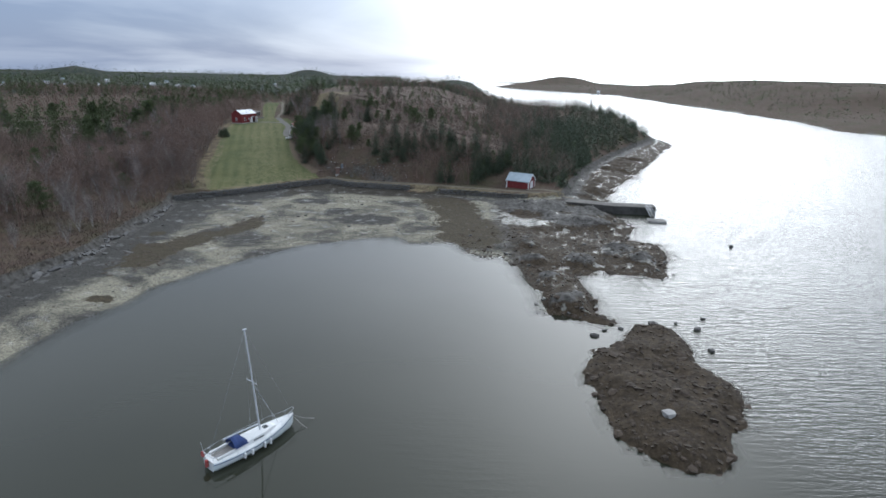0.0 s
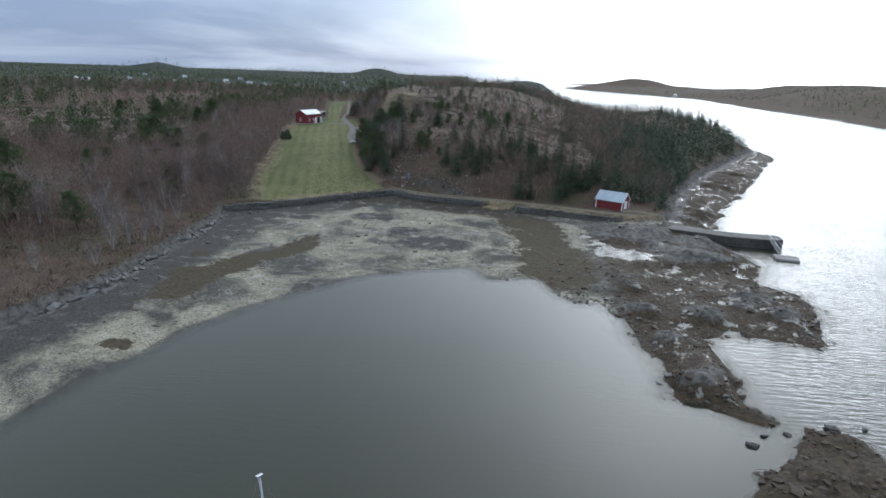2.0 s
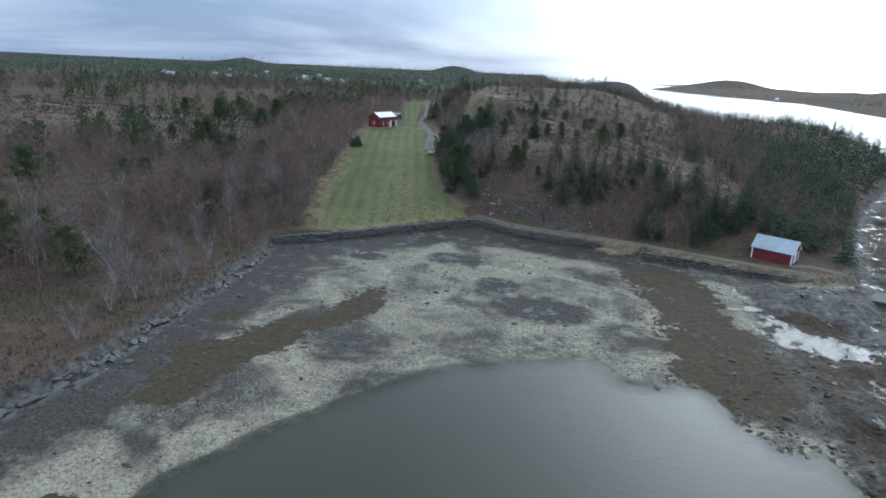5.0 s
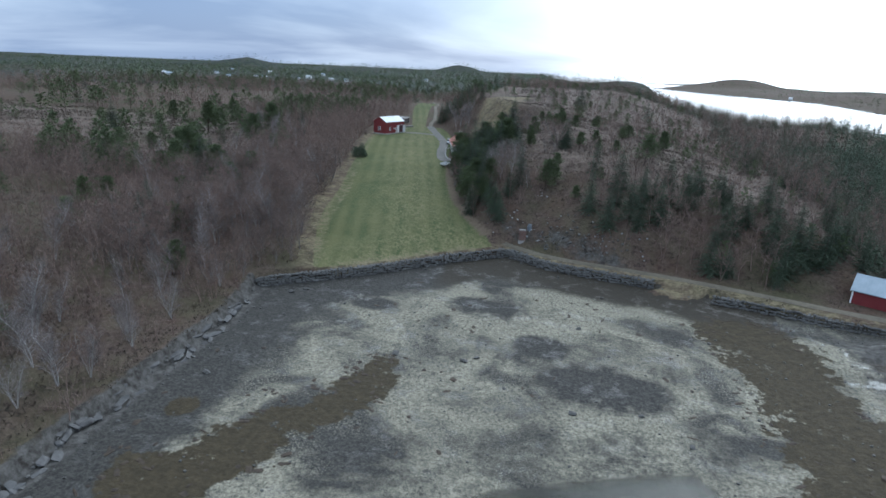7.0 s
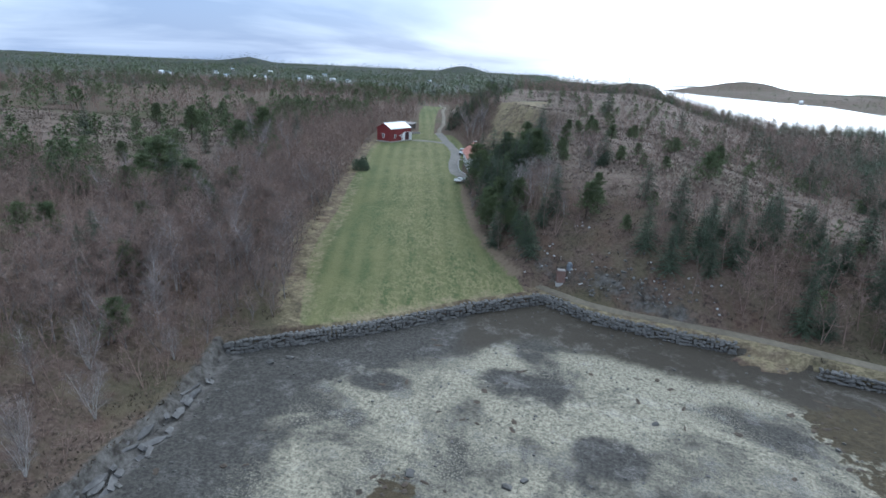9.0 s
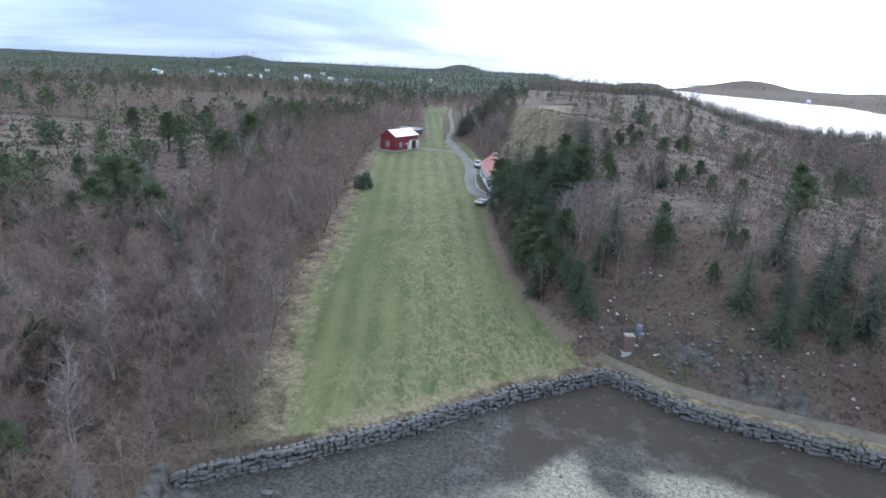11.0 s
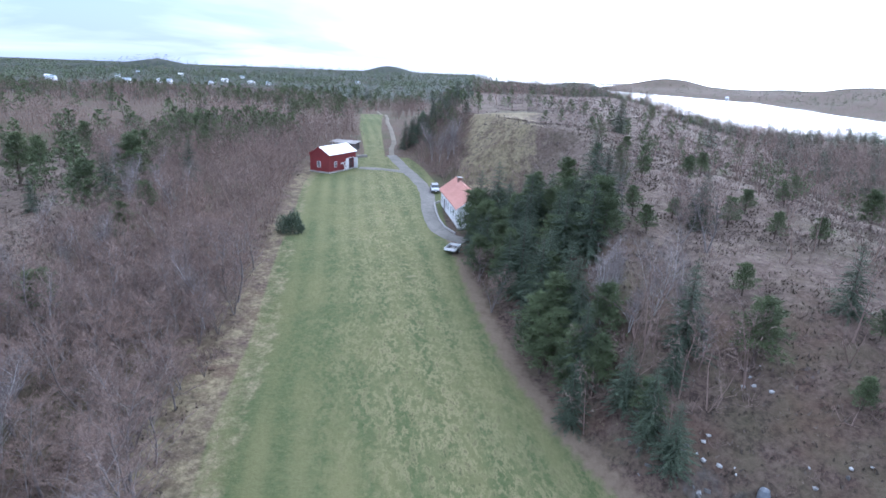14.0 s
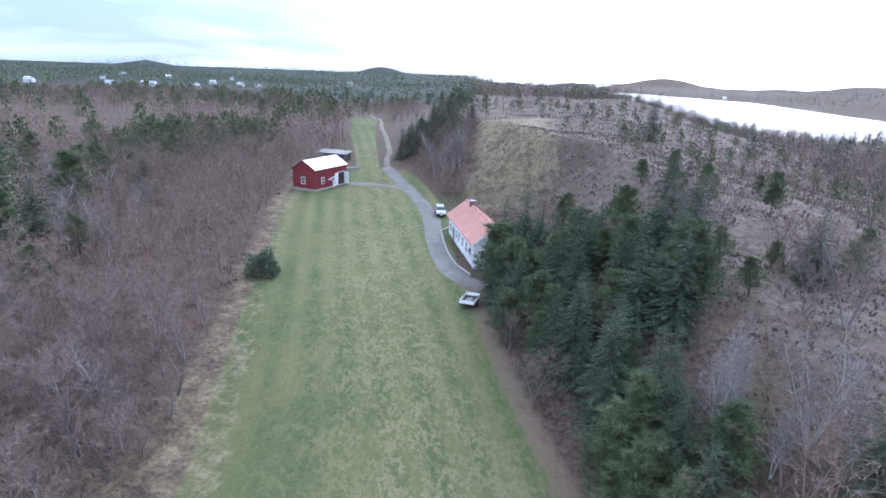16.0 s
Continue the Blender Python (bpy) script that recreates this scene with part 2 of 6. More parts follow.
def vnoise(x, y, seed=0):
    ix, iy = np.floor(x), np.floor(y)
    fx, fy = x - ix, y - iy
    fx, fy = fx * fx * (3 - 2 * fx), fy * fy * (3 - 2 * fy)
    a, b = hash2(ix, iy, seed), hash2(ix + 1, iy, seed)
    c, d = hash2(ix, iy + 1, seed), hash2(ix + 1, iy + 1, seed)
    return (a + (b - a) * fx) * (1 - fy) + (c + (d - c) * fx) * fy


def fbm(x, y, size, octaves=4, seed=0):
    s, amp, tot = 0.0, 1.0, 0.0
    for o in range(octaves):
        s = s + amp * vnoise(x / size * 2 ** o + 17.3 * o, y / size * 2 ** o - 9.1 * o, seed + o)
        tot += amp
        amp *= 0.5
    return s / tot


def sstep(a, b, v):
    t = np.clip((v - a) / (b - a), 0, 1)
    return t * t * (3 - 2 * t)


def poly_dist(poly, x, y):
    """Signed distance to a closed outline: positive inside."""
    best = np.full(np.shape(x), 1e18)
    inside = np.zeros(np.shape(x), bool)
    for (ax, ay), (bx, by) in zip(poly, poly[1:] + poly[:1]):
        dx, dy = bx - ax, by - ay
        t = np.clip(((x - ax) * dx + (y - ay) * dy) / (dx * dx + dy * dy), 0, 1)
        best = np.minimum(best, (x - ax - t * dx) ** 2 + (y - ay - t * dy) ** 2)
        if ay != by:
            cross = ((ay > y) != (by > y)) & (x < dx * (y - ay) / (by - ay) + ax)
            inside ^= cross
    return np.where(inside, 1, -1) * np.sqrt(best)


def line_dist(line, x, y):
    best = np.full(np.shape(x), 1e18)
    for (ax, ay), (bx, by) in zip(line, line[1:]):
        dx, dy = bx - ax, by - ay
        t = np.clip(((x - ax) * dx + (y - ay) * dy) / (dx * dx + dy * dy), 0, 1)
        best = np.minimum(best, (x - ax - t * dx) ** 2 + (y - ay - t * dy) ** 2)
    return np.sqrt(best)


def mesh_np(name, verts, faces, mat=None, attrs=None, smooth=False):
    """A mesh from arrays; faces (n, 3) or (n, 4)."""
    me = bpy.data.meshes.new(name)
    verts, faces = np.asarray(verts, np.float32), np.asarray(faces, np.int32)
    k = faces.shape[1]
    me.vertices.add(len(verts))
    me.vertices.foreach_set("co", verts.ravel())
    me.loops.add(faces.size)
    me.loops.foreach_set("vertex_index", faces.ravel())
    me.polygons.add(len(faces))
    me.polygons.foreach_set("loop_start", np.arange(0, faces.size, k, dtype=np.int32))
    me.polygons.foreach_set("use_smooth", np.full(len(faces), smooth))
    for key, val in (attrs or {}).items():
        me.attributes.new(key, "FLOAT", "POINT").data.foreach_set("value", np.asarray(val, np.float32).ravel())
    me.update(calc_edges=True)
    me.validate()
    if mat:
        me.materials.append(mat)
    return me


# ---- the plan: shores, valley, heights ----
BANK = [(-115, -300), (-95, -60), (-84, 20), (-76, 60), (-70, 86), (-67, 100), (-68, 110), (-70, 139), (-73, 152), (-66, 157.5), (-57, 165),
        (-47.5, 174.5), (-37.4, 182.6), (-29.5, 177.6), (-18, 175.2), (-11, 174.5), (4, 169.5), (15, 166), (27, 164), (36, 168), (42, 186), (52, 215),
        (74, 260), (100, 308), (122, 345), (126, 395), (108, 450), (78, 500), (66, 580), (56, 680), (70, 900), (60, 1300), (40, 1700), (-150, 2300),
        (-400, 4800), (-4800, 4800), (-4800, -300)]
TIDE = [(-120, -300), (-88, -60), (-66, 10), (-57, 40), (-55, 63), (-53, 76), (-49, 90), (-43, 102), (-36, 111.5), (-28, 119), (-18, 124), (-11, 126),
        (-7, 121), (2, 122), (7, 112), (12.5, 113), (14.5, 104), (17, 90), (17, 84), (19.5, 81), (24.5, 80.5), (25.5, 90), (24, 102), (32, 104),
        (40, 101), (47, 113), (47, 124), (41, 127), (47, 139), (44, 150), (46, 168), (53, 182), (65, 207), (86, 244), (107, 290), (126, 326), (129, 355), (129, 400), (113, 458),
        (88, 508), (76, 580), (66, 680), (80, 900), (70, 1300), (50, 1700), (-140, 2320), (-385, 4830), (-4830, 4830), (-4830, -300)]
ISLET = [(18, 64), (20.5, 69), (25.5, 74), (29.5, 79), (34, 77.5), (34.2, 72), (33.5, 67), (35.5, 62), (34.5, 56.5), (32.5, 53.5), (30, 51.5),
         (28.6, 47.5), (27, 44.6), (23.2, 45), (19.8, 49.3), (18.4, 52.5), (18.2, 56.5)]
EAST = [(4800, 200), (560, 210), (400, 330), (312, 410), (302, 454), (328, 564), (337, 697), (338, 853), (372, 1303), (225, 1700), (150, 2100), (600, 2500), (4800, 2300)]
SKERRY = [(150, 3300), (420, 3150), (900, 3350), (1200, 3900), (500, 3600)]

OUTCROPS = [(18, 109, 2.6, 1.3), (27, 108.5, 3.4, 1.6), (19.5, 99, 2.2, 1.1), (19, 86, 2.2, 1.0), (36, 115, 3.5, 0.8), (40, 110, 3, 0.8), (32, 140, 8, 1.0), (38, 150, 6, 1.1), (26, 152, 6, 1.0), (30, 87, 1.6, 0.9)]
ALGAE_L = [(-44.3, 137.4), (-43, 130.5), (-46.3, 123.6), (-48.7, 120.8), (-50.7, 113.8), (-53.1, 109), (-55, 99), (-60, 97), (-60.5, 107), (-62.2, 111.4), (-57.5, 114.2), (-55.1, 120.8), (-53.9, 124.5), (-50.4, 123.9), (-49.9, 126.5), (-48.1, 134.3), (-45.5, 138)]
CLEARING = [(-114, 203), (-128, 196), (-150, 208), (-178, 214), (-205, 206), (-255, 240), (-265, 275), (-225, 292), (-178, 294), (-152, 276), (-124, 238)]
PUDDLE = [(8, 162), (13, 161), (14.5, 151), (19, 143), (26, 138), (24, 134), (14, 137), (9, 143)]
ALGAE_R = [(-7, 159), (-3, 152), (-2, 136), (-2, 127), (1, 121), (8, 115), (16, 122), (28, 112), (40, 108), (44, 118), (36, 132), (22, 134), (13, 136), (10, 142), (8, 160), (-1, 166)]

FAR_HILLS = [(-1225, 1950, 105, 30), (-1400, 1930, 70, 12), (-1040, 2080, 110, 6), (-1500, 1850, 90, 8), (-690, 3028, 105, 32), (-985, 2350, 190, 22), (-1700, 1720, 200, 5), (-760, 2300, 200, 6), (-430, 2500, 160, 6)]
FIELD_Y = [150, 157, 168, 178, 189, 205, 222, 250, 274, 293, 310, 330]
FIELD_L = [-62, -66, -71, -75.5, -79, -82.5, -87.5, -95, -102, -106, -104, -104]
RIGHT_Y = [170, 184, 195, 204, 219, 240, 258, 275, 302, 330]
RIGHT_X = [-34, -41, -49, -53.5, -58.5, -64, -68, -70, -79, -92]
RISE_Y = [-300, 60, 150, 175, 205, 234, 268, 300, 342, 450, 600, 1000]
RISE_Z = [3.0, 3.0, 3.4, 4.2, 6.7, 9.1, 10.3, 10.7, 12.8, 16.5, 18.5, 16]


def heights(x, y):
    """The ground's height and the zones of the plan at points (x, y)."""
    x, y = np.asarray(x, float), np.asarray(y, float)
    bank, tide = poly_dist(BANK, x, y), poly_dist(TIDE, x, y)
    islet, east, skerry = poly_dist(ISLET, x, y), poly_dist(EAST, x, y), poly_dist(SKERRY, x, y)
    n1, n2, n3 = fbm(x, y, 3.2, 4, 3), fbm(x, y, 14, 4, 11), fbm(x, y, 70, 3, 23)
    islet = islet + (fbm(x, y, 3.5, 4, 5) - 0.5) * 3.0
    tide_w = tide + (fbm(x, y, 5.0, 4, 9) - 0.5) * np.where(x > 5, 6.0, 2.2)
    # sea bed and tidal flat
    z = np.where(tide_w < 0, np.maximum(tide_w * 0.10, -4.0), 0.0)
    share = np.clip(tide_w, 0, None) / (np.clip(tide_w, 0, None) + np.clip(-bank, 0.01, None))
    flat = 0.03 + 1.25 * share ** 0.8 + (n1 - 0.5) * 0.10
    spur = sstep(4, 22, x) * (1 - sstep(-7, 1.0, bank) * 0.7) * (y < 260)
    crag = np.abs(fbm(x, y, 11, 4, 31) - 0.5) * 2
    flat = flat + spur * sstep(0, 6, tide_w) * (0.15 + 1.3 * (1 - crag) ** 4 * sstep(0.45, 0.62, n2 + 0.08) + 0.45 * (n1 - 0.45))
    knoll = np.exp(-((x - 21.5) ** 2 + ((y - 87) / 1.7) ** 2) / 22)
    flat = flat + knoll * (1.2 + 1.1 * (n1 - 0.4)) * sstep(-0.5, 2, tide_w)
    for bx, by, br, bh in OUTCROPS:
        flat = flat + bh * sstep(br * 1.5, br * 0.3, np.hypot(x - bx, (y - by) * 1.2) + (n1 - 0.5) * 2.4) * sstep(-0.5, 1, tide_w)
    z = np.where(tide_w > 0, flat, z)
    # land
    rise = np.interp(y, RISE_Y, RISE_Z)
    xl, xr = np.interp(y, FIELD_Y, FIELD_L), np.interp(y, RIGHT_Y, RIGHT_X)
    left = 3.0 + 9.0 * (1 - np.exp(-np.clip(bank - 3, 0, None) / 55)) + (n3 - 0.5) * 7 * sstep(15, 70, bank) + 3 * sstep(90, 260, bank) * sstep(-150, -300, x) * sstep(-900, -500, x)
    left = np.where(y > 150, np.maximum(np.minimum(left, rise + 0.06 * np.clip(xl - x, 0, None) + 1.0 * n2 * sstep(0, 10, xl - x)), np.minimum(rise, left + 2.5)), left)
    shelf = np.interp(x, [-40, -12, 4, 26, 45, 80], [4.0, 4.5, 11.0, 11.0, 5.0, 3.0])
    de = np.clip(bank - shelf, 0, None)
    hill = 2.8 + 10.5 * (1 - np.exp(-de / np.interp(x, [-20, 10, 40], [9, 17, 24]))) + 0.135 * np.clip(de, 0, 95) + (n3 - 0.5) * 7 * sstep(20, 70, bank) + (n2 - 0.5) * 3.2 * sstep(2, 16, de)
    cap = np.interp(x, [-90, -40, -15, 15, 45, 110], [30, 23.5, 19.5, 13, 9.5, 6.5]) + np.interp(y, [250, 450, 700], [0, 7, 7]) * sstep(60, -10, x)
    hill = np.minimum(hill, cap + (n3 - 0.5) * 5 + (n2 - 0.5) * 2.5)
    hill = hill + 7.5 * np.exp(-((x - 90) ** 2 + ((y - 405) / 1.15) ** 2) / 40 ** 2) * sstep(3, 16, bank)
    dv = np.clip(x - xr - np.interp(y, [190, 232, 238, 282, 290, 300], [2.5, 3.0, 17, 17, 6, 3]), 0, None)
    hill = np.minimum(hill, rise + 0.95 * dv - 0.0035 * np.clip(dv, 0, 100) ** 2)
    mid = np.minimum(rise, 2.75 + 0.16 * np.clip(bank, 0, None)) + (n2 - 0.5) * 0.5
    side = sstep(-1.0, 2.0, x - xr)
    in_field = sstep(1.5, -1.5, xl - x)
    land = (left * (1 - in_field) + mid * in_field) * (1 - side) + hill * side
    far = sstep(330, 620, y)
    plain = 11 + (n3 - 0.5) * 9 + 11 * sstep(-120, -60, x) * sstep(55, -5, x) * sstep(1100, 500, y)
    land = land * (1 - far) + np.minimum(plain, 3 + 0.3 * np.clip(bank, 0, None)) * far
    dist = np.hypot(x + 20, y - 60)
    ridge = fbm(x, y, 430, 4, 41)
    land = land + sstep(900, 1500, dist) * (fbm(x, y, 190, 3, 43) - 0.5) * 15 * sstep(0, 300, bank)
    land = land + sstep(1100, 2400, dist) * 11 * sstep(0.36, 0.74, ridge) * sstep(0, 700, bank) * np.interp(x, [-2600, -1800, -900], [0.1, 0.4, 1.0])
    land = land + 13 * np.exp(-((x - 25) ** 2 + ((y - 880) / 2) ** 2) / 70 ** 2) * sstep(0, 40, bank)
    land = land - (5 + 6 * sstep(-600, -1100, x)) * sstep(700, 1300, dist) * sstep(0, 300, bank)
    for bx, by, br, bh in FAR_HILLS:
        land = land + bh * np.exp(-((x - bx) ** 2 + (y - by) ** 2) / br ** 2) * (0.8 + 0.4 * ridge)
    step = sstep(0.0, 0.9, bank)
    z = np.where(bank > 0, 1.25 * (1 - step) + np.maximum(land, 2.6 + (n1 - 0.5) * 0.3) * step, z)
    # islands
    rocky = 0.12 + 0.36 * np.clip(islet, 0, 3.2) ** 0.8 + np.clip(islet, 0, 1.5) * (n1 - 0.45) * 1.1 + (fbm(x, y, 1.1, 3, 77) - 0.5) * 0.45
    z = np.where(islet > -1.5, np.maximum(z, np.where(islet > 0, rocky, islet * 0.5)), z)
    er = 0.06 * np.clip(east, 0, 100) + sstep(0, 260, east) * (3 + 27 * sstep(0.38, 0.75, fbm(x, y, 420, 4, 53)))
    er = er + sstep(0, 60, east) * (26 * np.exp(-((x - 400) ** 2 + (y - 2150) ** 2) / 130 ** 2) + 9 * np.exp(-((x - 560) ** 2 + (y - 900) ** 2) / 120 ** 2) + 7 * (fbm(x, y, 150, 3, 47) - 0.35))
    z = np.where(east > -40, np.maximum(z, np.where(east > 0, er + 0.2, east * 0.1)), z)
    z = np.where(skerry > -40, np.maximum(z, np.where(skerry > 0, 0.05 * np.clip(skerry, 0, 300) * (0.4 + ridge), skerry * 0.1)), z)
    spit = sstep(1.2, 0.85, np.hypot((x + 7) / 4.4, (y - 172.2) / 1.9) + (n1 - 0.5) * 0.5)
    z = np.where((bank < 0.5) & (spit > 0), np.maximum(z, z * (1 - spit) + (1.85 + 0.3 * (n1 - 0.5)) * spit), z)
    tidal = (bank < 0.35) & (east < 0) & (spit < 0.5)
    field = np.minimum(sstep(-1, 1, x - xl), sstep(1, -1, x - xr)) * sstep(0.5, 2.5, bank) * (y < 318) * sstep(318, 312, y)
    return dict(z=z, bank=bank, tide=tide_w, islet=islet, east=east, xl=xl, xr=xr, tidal=tidal * 1.0, field=field, spur=spur, rise=rise, n2=n2, n3=n3, knoll=knoll, spit=spit)


def ground_z(x, y):
    return heights(x, y)["z"]


def upper_field(y):
    """Left and right edge of the narrow field above the barn."""
    return np.interp(y, [302, 320, 345, 369, 452], [-96.5, -100, -107.5, -115, -137]), np.interp(y, [302, 321, 365, 400, 450], [-89, -94, -105.5, -113.5, -125])


UPPER_TRACK = [(-140, 500), (-122, 450), (-110.5, 396), (-103.3, 372), (-97.9, 350.7), (-94.6, 338), (-94, 330), (-91, 317), (-88, 310)]
ROAD = [(-91, 317), (-86, 305.5), (-81.5, 294.5), (-77.4, 285), (-74.2, 276), (-72.2, 267), (-70.5, 257.5), (-67.7, 247), (-65.2, 242.2), (-61.5, 240.2)]
SPUR_ROAD = [(-81.5, 294.5), (-86, 296.2), (-91, 297.4), (-95.5, 297.6)]
GARDEN_KERB = [(-68.6, 266.2), (-70.2, 262.5), (-69.1, 257), (-67.6, 251.5), (-66.0, 247), (-63.9, 243.9)]
SHORE_TRACK = [(-38.5, 186.3), (-36, 184.4), (-29, 180.3), (-18, 178.5), (-8, 177), (6, 173), (17, 169.5), (28, 167)]


def axis(lo, hi, core_lo, core_hi, step, grow=1.13):
    """Grid lines: even in the core, spreading towards both ends."""
    a = list(np.arange(core_lo, core_hi + 1e-6, step))
    s, v = step, core_hi
    while v < hi:
        s = min(s * grow, 75)
        v += s
        a.append(min(v, hi))
    s, v, low = step, core_lo, []
    while v > lo:
        s = min(s * grow, 75)
        v -= s
        low.append(max(v, lo))
    return np.array(low[::-1] + a)


GROUND_MAT = ground_material()


def build_ground():
    gx, gy = axis(-4700, 4700, -118, 60, 0.8, 1.055), axis(-280, 4750, 44, 300, 0.8, 1.04)
    X, Y = np.meshgrid(gx, gy)
    h = heights(X, Y)
    nx, ny = len(gx), len(gy)
    verts = np.stack([X, Y, h["z"]], -1).reshape(-1, 3)
    xl, xr, bank = h["xl"], h["xr"], h["bank"]
    up_l, up_r = upper_field(Y)
    field = np.maximum(h["field"], sstep(-1, 1, X - up_l) * sstep(1, -1, X - up_r) * (Y > 300) * (Y < 480))
    straw = sstep(-4.0, -1.0, X - xl + np.interp(Y, [160, 175, 200, 225], [1.0, 4.5, 4.5, 0.5])) * sstep(0.0, -1.5, X - xl - np.interp(Y, [160, 190, 225, 260, 300], [2.0, 4.0, 3.5, 2.5, 3.0])) * (bank > 1) * (Y > 150) * (Y < 300) * 0.43
    straw = np.maximum(straw, 0.5 * sstep(5.5, 1.0, bank) * (bank > 0) * sstep(-68, -62, X) * (Y > 140) * (X < 40))
    straw = np.maximum(straw, 0.6 * sstep(0, 5, X + 71) * sstep(0, 9, -45 - X) * sstep(274, 284, Y) * sstep(330, 312, Y))
    dirt = sstep(-1.4, -0.3, X - xr) * sstep(2.2, 0.9, X - xr) * (Y > 186) * (Y < 240) * 0.75
    rock = np.maximum(h["spur"] * (bank < 0.3) * 1.0, (h["islet"] > -1.5) * 1.0)
    rock = np.maximum(rock, (h["knoll"] > 0.15) * 1.0)
    slope = np.exp(-((Y - 185.5 + 0.45 * (X + 30)) / 3.2) ** 2) * sstep(-44, -38, X) * sstep(-8, -16, X) * (bank > 3)
    rock = np.maximum(rock, slope * 0.55)
    rock = np.maximum(rock, sstep(3, 0.3, np.abs(bank)) * (X < -66) * (Y < 152) * 0.8)
    rock = np.maximum(rock, (X > 34) * (bank < 2) * (h["tide"] > -2) * 1.0)
    weed = np.maximum(sstep(2.4, 1.2, h["z"]) * h["spur"] * 0.78, (h["islet"] > -1.5) * 1.1)
    weed = np.maximum(weed, 0.8 * (X > 38) * (Y > 178) * (Y < 420) * (bank < -3) * (h["tide"] > -1))
    bare = np.zeros_like(X)
    for bx, by, br, bh in OUTCROPS:
        bare = np.maximum(bare, sstep(br * 1.25, br * 0.5, np.hypot(X - bx, (Y - by) * 1.2)))
    weed = np.maximum(weed, (h["knoll"] > 0.15) * sstep(1.9, 1.2, h["z"]))
    weed = weed * (1 - 0.85 * bare)
    mud = sstep(-15, -5, bank) * (X < 8) * np.where(X < -42, 0.92, 0.5) + sstep(16, 3, h["tide"]) * (X > -40) * 0.45
    algae = 0.8 * np.maximum(sstep(-2.4, 1.4, poly_dist(ALGAE_L, X, Y)), sstep(-4.5, 3.5, poly_dist(ALGAE_R, X, Y)) * 1.0)
    algae = np.maximum(algae, 0.8 * sstep(2.6, 1.2, np.hypot(X + 62.5, Y - 120)))
    algae = np.maximum(algae, 0.75 * sstep(2.4, 1.0, np.hypot((X + 54) / 1.6, Y - 84)))
    pool = sstep(6, 1.5, np.hypot((X + 37) / 1.7, Y - 157)) * 0.8 + sstep(5, 2, np.hypot((X + 27.5) / 1.2, Y - 147.2)) * 0.8 + sstep(3.5, 1.5, np.hypot((X + 53.5) / 1.6, Y - 152.8)) * 0.7
    mud = np.maximum(mud, np.maximum(pool, 0.8 * sstep(8, 3, np.hypot((X + 19) / 1.5, (Y - 139)))))
    brown = sstep(-14, -5, bank) * sstep(-50, -44, X) * (X < 6)
    straw = np.maximum(straw, 0.5 * h["spit"])
    moss = np.exp(-((X - (xl * 0.38 + xr * 0.62)) / 9) ** 2) + 0.7 * sstep(16, 4, bank) * (bank > 0)
    moor = np.where(X > xr, sstep(14, 22, X - xr) * sstep(16, 30, bank) * sstep(60, 25, X) * (Y > 185) * sstep(480, 400, Y), sstep(-6, 6, poly_dist(CLEARING, X, Y))) * 0.52
    attrs = dict(moor=moor, field=field, straw=straw, dirt=dirt, rock=rock, weed=weed, mud=mud, algae=algae, brown=brown * 1.05, pool=np.maximum(h["spur"], (X > 34) * 1.0) * (bank < 0.3) * (h["islet"] < -2) * (h["tide"] > 0.5) * sstep(2.2, 1.6, h["z"]) * 1.03 + 0.6 * sstep(-1.0, 1.0, poly_dist(PUDDLE, X, Y)), wood=sstep(420, 700, np.hypot(X + 20, Y - 60)) * np.where(h["east"] > -5, 0.35, 1.0), moss=np.clip(moss, 0, 1), tidal=np.maximum(h["tidal"], 0))
    idx = np.arange(nx * ny).reshape(ny, nx)
    quads = np.stack([idx[:-1, :-1], idx[:-1, 1:], idx[1:, 1:], idx[1:, :-1]], -1).reshape(-1, 4)
    cell = lambda v: v[:-1, :-1].ravel()
    f_id, t_id, i_id = cell(field) > 0.5, (cell(h["tidal"]) > 0.5) & (cell(h["tide"]) > -3) & (cell(Y) < 420) & (cell(Y) > 20), cell(h["islet"]) > -1.2
    groups = (("ground", ~(f_id | t_id | i_id), "heath and woodland floor with brown heather, moss and bare soil", "ground"),
              ("meadow", f_id & ~i_id & ~t_id, "mown green meadow with mossy straw-coloured streaks", "meadow"),
              ("tidal_flat", t_id & ~i_id & ~f_id, "bare tidal flat of grey mud, pale shell sand and seaweed", "tidal flat"),
              ("rocky_islet", i_id, "low rocky islet covered in brown seaweed", "islet"))
    for name, pick, label, cat in groups:
        q = quads[pick]
        used, inv = np.unique(q, return_inverse=True)
        me = mesh_np(name, verts[used], inv.reshape(-1, 4), GROUND_MAT, {k: v.reshape(-1)[used] for k, v in attrs.items()}, True)
        tagged(new(name, me), label, cat, "", "structure")


